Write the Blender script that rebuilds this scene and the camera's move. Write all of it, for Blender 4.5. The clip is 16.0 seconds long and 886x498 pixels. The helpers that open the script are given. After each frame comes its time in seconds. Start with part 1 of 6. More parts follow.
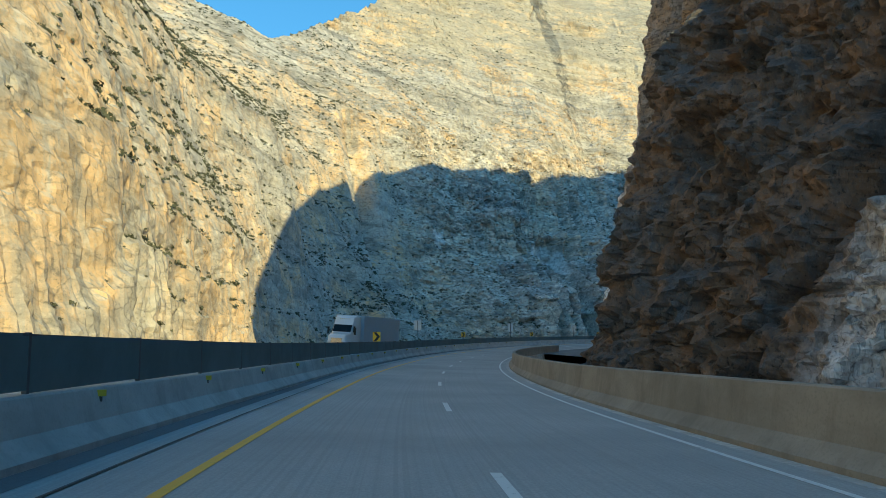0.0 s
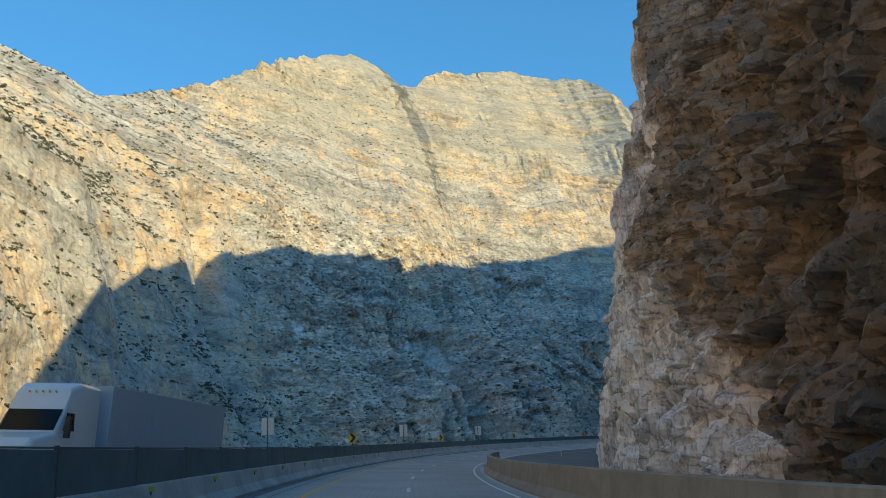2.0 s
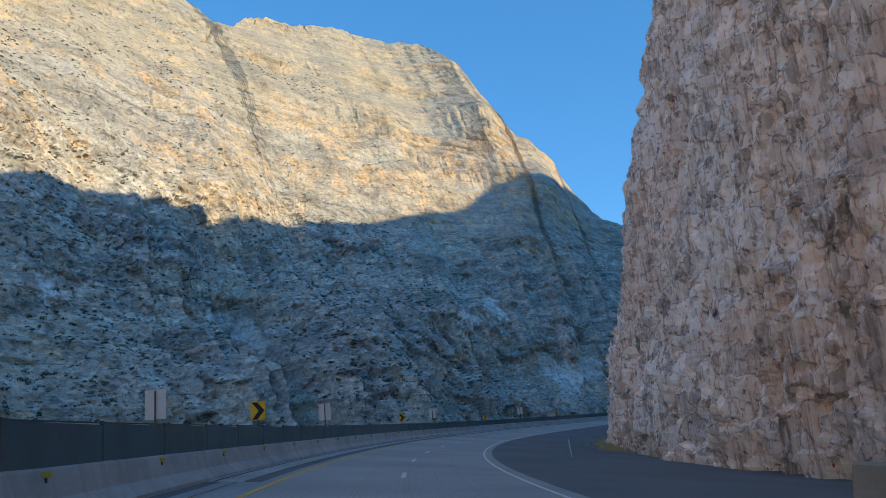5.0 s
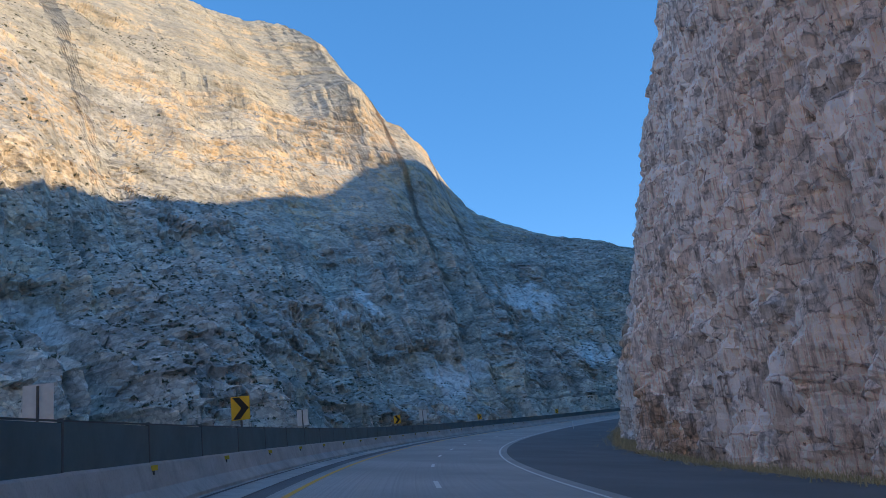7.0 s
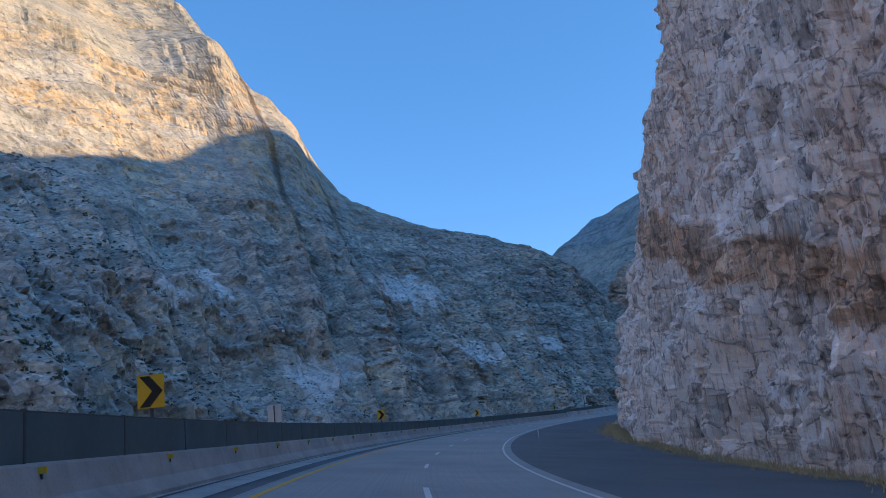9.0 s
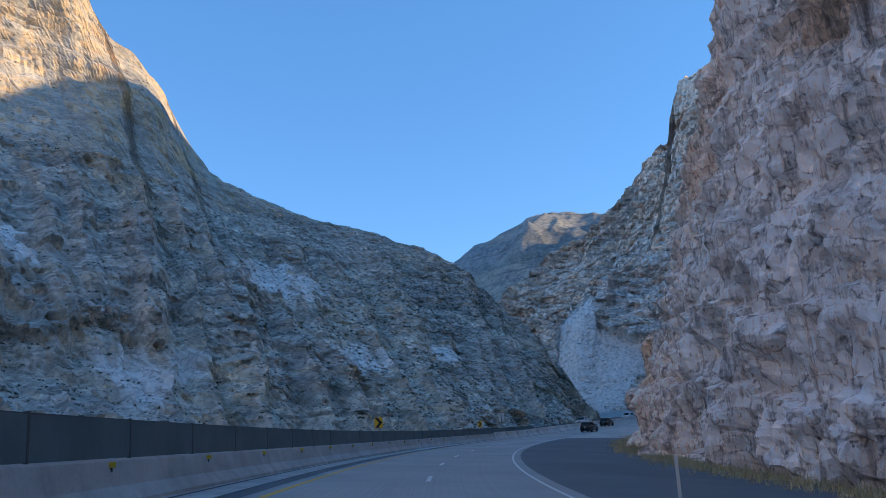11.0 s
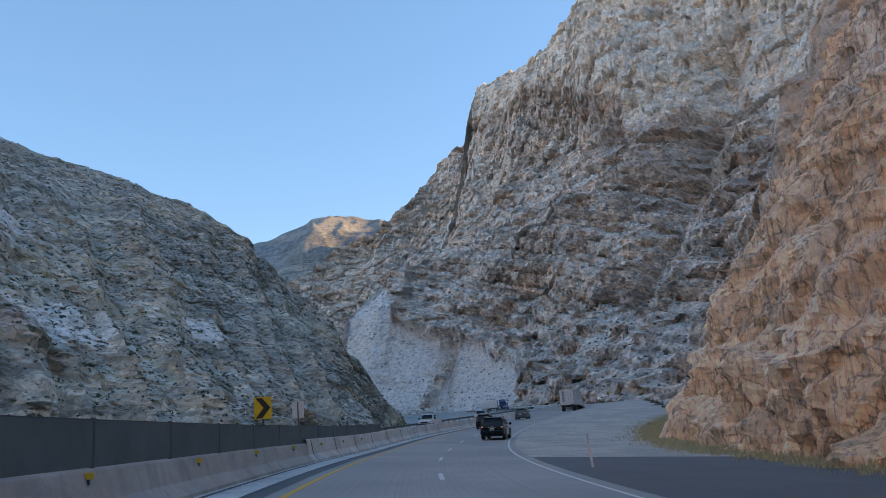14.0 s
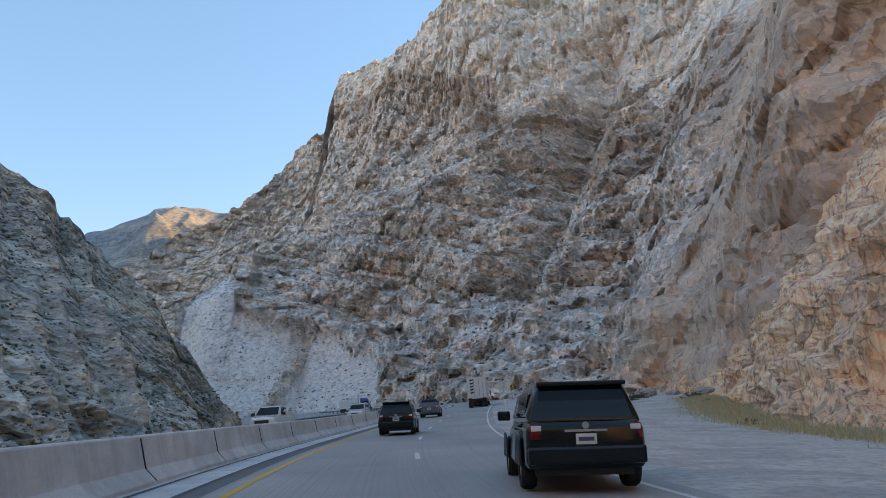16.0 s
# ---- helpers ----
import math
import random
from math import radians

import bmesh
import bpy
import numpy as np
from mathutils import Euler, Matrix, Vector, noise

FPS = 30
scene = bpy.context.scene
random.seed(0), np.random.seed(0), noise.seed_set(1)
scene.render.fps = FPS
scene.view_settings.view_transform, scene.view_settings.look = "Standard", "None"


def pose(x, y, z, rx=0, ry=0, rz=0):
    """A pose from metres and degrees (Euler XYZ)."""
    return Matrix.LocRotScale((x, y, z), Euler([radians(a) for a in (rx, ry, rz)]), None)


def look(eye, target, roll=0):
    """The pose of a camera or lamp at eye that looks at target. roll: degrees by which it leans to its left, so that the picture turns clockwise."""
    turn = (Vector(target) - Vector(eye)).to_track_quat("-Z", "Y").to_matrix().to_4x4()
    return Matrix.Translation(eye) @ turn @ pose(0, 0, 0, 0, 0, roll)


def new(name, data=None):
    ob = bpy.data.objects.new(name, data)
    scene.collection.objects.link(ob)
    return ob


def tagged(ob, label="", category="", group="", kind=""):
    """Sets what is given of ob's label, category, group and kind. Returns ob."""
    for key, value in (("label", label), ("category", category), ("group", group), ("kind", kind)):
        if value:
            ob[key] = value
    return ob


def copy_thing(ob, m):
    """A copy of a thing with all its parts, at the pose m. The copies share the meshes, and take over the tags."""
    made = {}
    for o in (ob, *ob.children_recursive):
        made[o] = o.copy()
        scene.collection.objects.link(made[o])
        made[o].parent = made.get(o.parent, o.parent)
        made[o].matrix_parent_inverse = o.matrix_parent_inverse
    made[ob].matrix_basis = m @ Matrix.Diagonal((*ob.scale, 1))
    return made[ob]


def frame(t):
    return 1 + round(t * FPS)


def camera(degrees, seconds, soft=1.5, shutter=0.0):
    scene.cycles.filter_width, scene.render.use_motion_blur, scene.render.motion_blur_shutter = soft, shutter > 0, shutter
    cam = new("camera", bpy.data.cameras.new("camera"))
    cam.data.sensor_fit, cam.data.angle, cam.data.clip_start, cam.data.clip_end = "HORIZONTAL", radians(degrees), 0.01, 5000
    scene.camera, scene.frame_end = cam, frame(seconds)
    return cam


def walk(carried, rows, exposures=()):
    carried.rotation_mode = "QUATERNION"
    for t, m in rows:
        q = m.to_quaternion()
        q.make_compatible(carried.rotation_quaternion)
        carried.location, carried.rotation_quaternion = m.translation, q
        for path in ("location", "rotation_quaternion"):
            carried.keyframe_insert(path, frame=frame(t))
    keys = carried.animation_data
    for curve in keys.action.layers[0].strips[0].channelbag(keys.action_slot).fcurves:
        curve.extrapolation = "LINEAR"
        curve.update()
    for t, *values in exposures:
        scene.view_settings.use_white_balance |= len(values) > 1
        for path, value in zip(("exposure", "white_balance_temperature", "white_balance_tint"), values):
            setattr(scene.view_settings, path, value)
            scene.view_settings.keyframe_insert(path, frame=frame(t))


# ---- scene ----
# ---------------------------------------------------------------- the walk
cam = camera(61.0, 16.0, 0.65)
PATH = [
    (0, (-0.608, 1.592, 2.337), (-0.58, 3.576, 2.585), -0.7),
    (0.5, (-1.265, 14.236, 2.141), (-1.174, 16.213, 2.431), -1.2),
    (0.9, (-1.583, 24.335, 2.075), (-1.429, 26.301, 2.409), -1.7),
    (1, (-1.616, 26.85, 2.063), (-1.443, 28.812, 2.409), -2.0),
    (1.5, (-1.601, 39.363, 2.006), (-1.324, 41.291, 2.458), -2.7),
    (2, (-1.081, 51.901, 2.139), (-0.681, 53.791, 2.656), -3.2),
    (2.5, (-0.055, 64.582, 2.181), (0.438, 66.453, 2.686), -3.4),
    (3, (1.538, 77.371, 2.163), (2.102, 79.228, 2.646), -3.5),
    (3.5, (3.832, 90.207, 2.237), (4.469, 92.043, 2.71), -3.7),
    (3.7, (4.969, 95.316, 2.251), (5.633, 97.143, 2.722), -3.7),
    (5.8, (20.042, 148.666, 2.559), (21.038, 150.334, 3.037), -6.1),
    (6, (21.913, 153.647, 2.594), (22.945, 155.292, 3.073), -6.2),
    (6.5, (27.534, 165.669, 2.704), (28.637, 167.268, 3.18), -6.4),
    (7, (33.599, 177.376, 2.779), (34.775, 178.924, 3.248), -6.7),
    (7.5, (40.333, 188.857, 2.845), (41.582, 190.349, 3.306), -7.0),
    (8, (47.661, 199.979, 2.823), (48.982, 201.411, 3.277), -7.1),
    (8.5, (55.518, 210.674, 2.819), (56.902, 212.045, 3.271), -7.1),
    (9, (63.855, 220.991, 2.8), (65.294, 222.302, 3.258), -6.7),
    (9.2, (67.373, 224.93, 2.782), (68.831, 226.219, 3.244), -6.5),
    (11.3, (107.587, 262.387, 2.88), (109.244, 263.397, 3.363), -4.5),
    (11.5, (111.633, 265.656, 2.893), (113.309, 266.634, 3.375), -4.5),
    (12, (122.085, 273.3, 2.909), (123.808, 274.197, 3.386), -4.4),
    (12.5, (132.811, 280.326, 2.903), (134.577, 281.137, 3.376), -4.4),
    (12.7, (137.172, 282.941, 2.916), (138.954, 283.718, 3.385), -4.3),
    (13, (143.84, 286.59, 2.948), (145.645, 287.312, 3.417), -4.4),
    (13.5, (155.097, 292.269, 3.004), (156.937, 292.901, 3.468), -4.5),
    (14, (166.581, 297.561, 3.0), (168.452, 298.097, 3.458), -4.6),
    (14.5, (178.164, 302.147, 2.973), (180.062, 302.587, 3.424), -4.9),
    (15, (189.792, 306.026, 2.913), (191.711, 306.371, 3.36), -5.1),
    (15.5, (201.474, 309.446, 2.936), (203.407, 309.702, 3.379), -5.0),
    (16, (213.201, 312.587, 2.987), (215.146, 312.746, 3.424), -4.7),
]
EXPOSURES = [(0, 1.7, 6400, -10), (1.5, 1.62, 6400, -4), (3.5, 1.56, 6000, 3), (7, 1.58, 6000, 15), (9, 1.68, 6200, 20), (11.3, 1.84, 6700, 20), (12.5, 2.04, 8000, 24), (14.5, 2.28, 9700, 27), (16, 2.44, 10800, 28)]
walk(cam, [(t, look(eye, target, roll)) for t, eye, target, roll in PATH], EXPOSURES)

# ---------------------------------------------------------------- light
SUN_TO = Vector((0.5, -0.866, math.tan(radians(20.0)))).normalized()
world = bpy.data.worlds.new("sky")
scene.world = world
world.use_nodes = True
wn, wl = world.node_tree.nodes, world.node_tree.links
sky = wn.new("ShaderNodeTexSky")
sky.sky_type = "NISHITA"
sky.sun_disc = False
sky.sun_elevation = radians(20.0)
sky.sun_rotation = math.atan2(SUN_TO.x, SUN_TO.y)
sky.altitude = 700
sky.dust_density = 0.0
sky.air_density = 0.7
sky.ozone_density = 4.0
even = wn.new("ShaderNodeGamma")
even.inputs["Gamma"].default_value = 0.55
deep = wn.new("ShaderNodeHueSaturation")
deep.inputs["Saturation"].default_value = 1.5
wl.new(sky.outputs[0], even.inputs["Color"])
wl.new(even.outputs[0], deep.inputs["Color"])
wl.new(deep.outputs[0], wn["Background"].inputs[0])
wn["Background"].inputs[1].default_value = 0.15
sun_data = bpy.data.lights.new("sun", "SUN")
sun_data.energy = 1.55
sun_data.angle = radians(0.53)
sun_data.color = (1.0, 0.77, 0.41)
sun = new("sun", sun_data)
sun.matrix_world = look(SUN_TO * 100, (0, 0, 0))


# ---------------------------------------------------------------- materials
class Mat:
    """A small builder for node materials."""

    def __init__(self, name, rough=0.9, metal=0.0):
        self.m = bpy.data.materials.new(name)
        self.m.use_nodes = True
        self.n, self.l = self.m.node_tree.nodes, self.m.node_tree.links
        self.b = self.n["Principled BSDF"]
        self.b.inputs["Roughness"].default_value = rough
        self.b.inputs["Metallic"].default_value = metal
        self.pos = self.n.new("ShaderNodeNewGeometry").outputs["Position"]

    def put(self, value, socket):
        if isinstance(value, (int, float)):
            socket.default_value = value
        elif isinstance(value, tuple):
            socket.default_value = (*value, 1) if len(socket.default_value) == 4 and len(value) == 3 else value
        else:
            self.l.new(value, socket)

    def scaled(self, x, y, z, source=None):
        k = self.n.new("ShaderNodeVectorMath")
        k.operation = "MULTIPLY"
        self.put(source or self.pos, k.inputs[0])
        k.inputs[1].default_value = (x, y, z)
        return k.outputs[0]

    def noise(self, vector, scale=1.0, detail=5, rough=0.6, distort=0.0):
        k = self.n.new("ShaderNodeTexNoise")
        self.put(vector, k.inputs["Vector"])
        k.inputs["Scale"].default_value, k.inputs["Detail"].default_value = scale, detail
        k.inputs["Roughness"].default_value, k.inputs["Distortion"].default_value = rough, distort
        return k.outputs[0]

    def cells(self, vector, scale=1.0, feature="F1", out="Distance"):
        k = self.n.new("ShaderNodeTexVoronoi")
        k.feature = feature
        self.put(vector, k.inputs["Vector"])
        k.inputs["Scale"].default_value = scale
        return k.outputs[out]

    def warp(self, vector, scale, amount):
        """A vector bent by noise, so that cells lose their straight edges."""
        k = self.n.new("ShaderNodeTexNoise")
        self.put(vector, k.inputs["Vector"])
        k.inputs["Scale"].default_value, k.inputs["Detail"].default_value = scale, 3
        a = self.n.new("ShaderNodeVectorMath")
        a.operation = "MULTIPLY_ADD"
        self.l.new(k.outputs["Color"], a.inputs[0])
        a.inputs[1].default_value = (amount, amount, amount)
        self.put(vector, a.inputs[2])
        return a.outputs[0]

    def chips(self, vector, scale=1.0):
        """One random value for each broken piece of rock."""
        return self.part_of(0, self.cells(vector, scale, "F1", "Color"))

    def ramp(self, value, *stops):
        k = self.n.new("ShaderNodeValToRGB")
        self.put(value, k.inputs[0])
        e = k.color_ramp.elements
        while len(e) < len(stops):
            e.new(0.5)
        for el, (at, c) in zip(e, stops):
            el.position = at
            el.color = (c, c, c, 1) if isinstance(c, (int, float)) else (*c, 1)
        return k.outputs[0]

    def mix(self, fac, a, b, kind="MIX"):
        k = self.n.new("ShaderNodeMix")
        k.data_type, k.blend_type = "RGBA", kind
        self.put(fac, k.inputs[0]), self.put(a, k.inputs[6]), self.put(b, k.inputs[7])
        return k.outputs[2]

    def math(self, op, a, b=0.0):
        k = self.n.new("ShaderNodeMath")
        k.operation = op
        self.put(a, k.inputs[0]), self.put(b, k.inputs[1])
        return k.outputs[0]

    def part_of(self, axis, source=None):
        k = self.n.new("ShaderNodeSeparateXYZ")
        self.put(source or self.pos, k.inputs[0])
        return k.outputs[axis]

    def up(self):
        g = self.n.new("ShaderNodeNewGeometry")
        return self.part_of(2, g.outputs["Normal"])

    def random(self):
        return self.n.new("ShaderNodeObjectInfo").outputs["Random"]

    def island(self):
        return self.n.new("ShaderNodeNewGeometry").outputs["Random Per Island"]

    def attr(self, name):
        k = self.n.new("ShaderNodeAttribute")
        k.attribute_name = name
        return k.outputs["Fac"]

    def bump(self, height, strength=0.5, distance=0.1):
        k = self.n.new("ShaderNodeBump")
        k.inputs["Strength"].default_value, k.inputs["Distance"].default_value = strength, distance
        self.put(height, k.inputs["Height"])
        old = self.b.inputs["Normal"]
        if old.is_linked:
            self.l.new(old.links[0].from_socket, k.inputs["Normal"])
        self.l.new(k.outputs[0], old)

    def done(self, colour):
        self.put(colour, self.b.inputs["Base Color"])
        return self.m


def plain(name, colour, rough=0.6, metal=0.0, wear=0.12, size=3.0):
    k = Mat(name, rough, metal)
    a = k.noise(k.pos, size, 4, 0.65)
    f = k.noise(k.pos, size * 14, 3, 0.6)
    dark, light = tuple(c * (1 - wear) for c in colour), tuple(min(1, c * (1 + wear)) for c in colour)
    c = k.mix(k.ramp(a, (0.35, 0.0), (0.65, 1.0)), dark, light)
    c = k.mix(k.math("MULTIPLY", f, 0.25 * wear / 0.12), c, tuple(x * 0.6 for x in colour))
    return k.done(c)


def rock(name, tan, gray, rust, pale, stripes=1.0, scale=1.0, bushy=0.6, tilt=(0.05, 0.08), snow=(0.64, 0.62, 0.58), zones=(), speckle=1.0, broken=1.0):
    """Cliff limestone: thin beds, broad hanging stains on steep faces, scree and scrub tints on gentle ones."""
    k = Mat(name, 0.95)
    lean = k.n.new("ShaderNodeVectorMath")
    lean.operation = "DOT_PRODUCT"
    k.put(k.pos, lean.inputs[0])
    lean.inputs[1].default_value = (tilt[0], tilt[1], 1.0)
    level = lean.outputs["Value"]
    big = k.noise(k.scaled(0.012 * scale, 0.012 * scale, 0.012 * scale), 1, 6, 0.62, 0.6)
    mid = k.noise(k.scaled(0.09 * scale, 0.09 * scale, 0.13 * scale), 1, 8, 0.68, 0.4)
    fine = k.noise(k.scaled(0.55 * scale, 0.55 * scale, 0.8 * scale), 1, 6, 0.75)
    streak = k.noise(k.scaled(0.13 * scale, 0.13 * scale, 0.022 * scale), 1, 7, 0.7, 0.5)
    beds = []
    for per in (0.10, 0.34):
        v = k.n.new("ShaderNodeCombineXYZ")
        k.put(k.math("MULTIPLY", level, per * scale), v.inputs[2])
        k.put(k.math("MULTIPLY", k.part_of(0), 0.010 * scale), v.inputs[0])
        k.put(k.math("MULTIPLY", k.part_of(1), 0.010 * scale), v.inputs[1])
        beds.append(k.noise(v.outputs[0], 1, 5, 0.7, 0.25))
    bed, thin = beds
    up = k.up()
    steep = k.ramp(up, (0.20, 1.0), (0.65, 0.0))
    c = k.mix(k.ramp(big, (0.40, 0.0), (0.60, 1.0)), gray, tan)
    for zone, low, high, much in zones:
        tint = k.mix(k.ramp(mid, (0.38, 0.0), (0.62, 1.0)), low, high)
        c = k.mix(k.math("MULTIPLY", k.attr(zone), much), c, tint)
    blot = k.noise(k.scaled(0.16 * scale, 0.16 * scale, 0.24 * scale), 1, 6, 0.7, 0.6)
    c = k.mix(k.ramp(blot, (0.56, 0.0), (0.66, 0.4)), c, pale)
    c = k.mix(k.ramp(blot, (0.36, 0.4), (0.44, 0.0)), c, tuple(x * 0.7 for x in gray))
    patch = k.ramp(k.noise(k.scaled(0.02 * scale, 0.02 * scale, 0.05 * scale), 1, 4, 0.6), (0.38, 0.25), (0.6, 1.0))
    c = k.mix(k.math("MULTIPLY", k.math("MULTIPLY", k.ramp(bed, (0.42, 1.0), (0.47, 0.0)), patch), 0.7), c, tuple(x * 0.55 for x in gray))
    c = k.mix(k.math("MULTIPLY", k.math("MULTIPLY", k.ramp(bed, (0.57, 0.0), (0.62, 1.0)), patch), 0.5), c, pale)
    c = k.mix(k.math("MULTIPLY", k.math("MULTIPLY", k.ramp(thin, (0.40, 1.0), (0.45, 0.0)), patch), 0.8), c, tuple(x * 0.45 for x in gray))
    hang = k.ramp(k.noise(k.scaled(0.017 * scale, 0.017 * scale, 0.026 * scale), 1, 6, 0.66, 0.5), (0.44, 0.0), (0.53, 1.0))
    s = k.math("MULTIPLY", k.math("MULTIPLY", k.ramp(streak, (0.42, 0.15), (0.54, 1.0)), steep), hang)
    s = k.math("MULTIPLY", s, k.math("SUBTRACT", 1.0, k.math("MULTIPLY", k.attr("rubble"), 0.6)))
    c = k.mix(k.math("MULTIPLY", s, 0.85 * stripes), c, rust)
    s2 = k.math("MULTIPLY", k.ramp(streak, (0.34, 1.0), (0.42, 0.0)), steep)
    c = k.mix(k.math("MULTIPLY", s2, 0.35 * stripes), c, tuple(x * 0.62 for x in gray))
    c = k.mix(k.math("MULTIPLY", k.attr("pale"), 0.9), c, k.mix(k.ramp(streak, (0.4, 0.0), (0.6, 1.0)), tuple(x * 0.84 for x in snow), snow))
    tone = k.noise(k.scaled(0.035 * scale, 0.035 * scale, 0.06 * scale), 1, 6, 0.65, 0.7)
    c = k.mix(1.0, c, k.ramp(tone, (0.36, 0.62), (0.48, 0.97), (0.62, 1.1)), "MULTIPLY")
    flat = k.ramp(up, (0.45, 0.0), (0.75, 1.0))
    scrub = k.ramp(k.noise(k.scaled(0.45 * scale, 0.45 * scale, 0.45 * scale), 1, 5, 0.8), (0.53, 0.0), (0.58, 1.0))
    c = k.mix(k.math("MULTIPLY", k.math("MULTIPLY", flat, scrub), bushy), c, (0.13, 0.13, 0.085))
    c = k.mix(k.ramp(mid, (0.40, 0.55), (0.50, 0.0)), c, tuple(x * 0.62 for x in gray))
    c = k.mix(k.ramp(fine, (0.38, 0.9 * speckle), (0.43, 0.0)), c, tuple(x * 0.3 for x in gray))
    c = k.mix(k.ramp(fine, (0.55, 0.0), (0.61, 0.7 * speckle)), c, pale)
    grit = k.noise(k.scaled(1.5 * scale, 1.5 * scale, 2.0 * scale), 1, 5, 0.8)
    c = k.mix(k.ramp(grit, (0.36, 0.8 * speckle), (0.44, 0.0)), c, tuple(x * 0.42 for x in gray))
    c = k.mix(k.ramp(grit, (0.57, 0.0), (0.66, 0.55 * speckle)), c, pale)
    crack = k.cells(k.scaled(0.16 * scale, 0.16 * scale, 0.07 * scale), 1.0, "DISTANCE_TO_EDGE")
    rift = k.math("MULTIPLY", k.ramp(crack, (0.0, 1.0), (0.02, 0.0)), k.ramp(mid, (0.50, 0.0), (0.6, 0.5)))
    c = k.mix(rift, c, tuple(x * 0.35 for x in gray))
    bent = k.warp(k.scaled(0.16 * scale, 0.16 * scale, 0.27 * scale), 1.3, 0.9)
    slab = k.chips(bent)
    chip = k.chips(k.warp(k.scaled(0.55 * scale, 0.55 * scale, 0.95 * scale), 1.6, 0.7))
    loose = k.math("ADD", k.math("MULTIPLY", k.attr("rubble"), broken * 0.65), broken * 0.35)
    c = k.mix(loose, c, k.mix(1.0, c, k.ramp(slab, (0.0, 0.76), (0.35, 1.02), (0.7, 1.1), (1.0, 1.3)), "MULTIPLY"))
    c = k.mix(loose, c, k.mix(1.0, c, k.ramp(chip, (0.0, 0.66), (0.25, 1.0), (0.75, 1.1), (1.0, 1.42)), "MULTIPLY"))
    bare = k.mix(1.0, snow, k.ramp(chip, (0.0, 0.72), (0.3, 0.95), (0.8, 1.04)), "MULTIPLY")
    seams = k.noise(k.scaled(0.5 * scale, 0.5 * scale, 0.09 * scale, k.warp(k.pos, 0.02, 30.0)), 1, 4, 0.7, 0.3)
    bare = k.mix(k.ramp(seams, (0.38, 0.5), (0.44, 0.0)), bare, tuple(x * 0.5 for x in snow))
    c = k.mix(k.math("MULTIPLY", k.attr("pale"), 0.85), c, bare)
    for zone, low, high, much in zones:
        if zone != "crop":
            c = k.mix(k.math("MULTIPLY", k.attr(zone), 0.4), c, k.mix(k.ramp(streak, (0.42, 0.0), (0.58, 1.0)), low, high))
    joint = k.cells(bent, 1.0, "DISTANCE_TO_EDGE")
    c = k.mix(k.math("MULTIPLY", k.ramp(joint, (0.0, 0.75 * broken), (0.05, 0.0)), k.ramp(fine, (0.42, 1.0), (0.56, 0.25))), c, tuple(x * 0.3 for x in gray))
    k.bump(mid, 0.25, 1.0 / scale)
    k.bump(chip, 0.5, 0.35 / scale)
    k.bump(slab, 0.4, 0.6 / scale)
    k.bump(bed, 0.35, 0.6 / scale)
    k.bump(thin, 0.4, 0.3 / scale)
    k.bump(fine, 0.45, 0.28 / scale)
    k.bump(grit, 0.4, 0.1 / scale)
    return k.done(c)


TAN, GRAY, RUST, PALE = (0.57, 0.52, 0.44), (0.50, 0.48, 0.44), (0.76, 0.54, 0.32), (0.68, 0.63, 0.54)
M_SUNWALL = rock("sunlit limestone", TAN, GRAY, RUST, PALE, 1.25, 1.0, 0.6, snow=(0.86, 0.84, 0.81), speckle=0.5, broken=0.9,
                 zones=(("crown", (0.44, 0.385, 0.285), (0.54, 0.47, 0.35), 0.85), ("crop", (0.44, 0.43, 0.42), (0.57, 0.53, 0.48), 0.85)))
M_EASTWALL = rock("banded cliff rock", (0.78, 0.57, 0.45), (0.70, 0.60, 0.545), (0.80, 0.48, 0.31), (0.82, 0.72, 0.65), 0.9, 1.1, 0.5, (-0.10, -0.30), (0.84, 0.74, 0.69), speckle=0.5, broken=1.0,
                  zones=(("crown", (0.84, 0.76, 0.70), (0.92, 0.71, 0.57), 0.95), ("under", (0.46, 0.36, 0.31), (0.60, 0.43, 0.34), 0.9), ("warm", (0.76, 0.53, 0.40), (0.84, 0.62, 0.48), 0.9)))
M_FAR = rock("far mountain rock", (0.30, 0.29, 0.26), (0.20, 0.23, 0.26), (0.36, 0.30, 0.20), (0.34, 0.33, 0.30), 0.4, 0.12, 0.4)


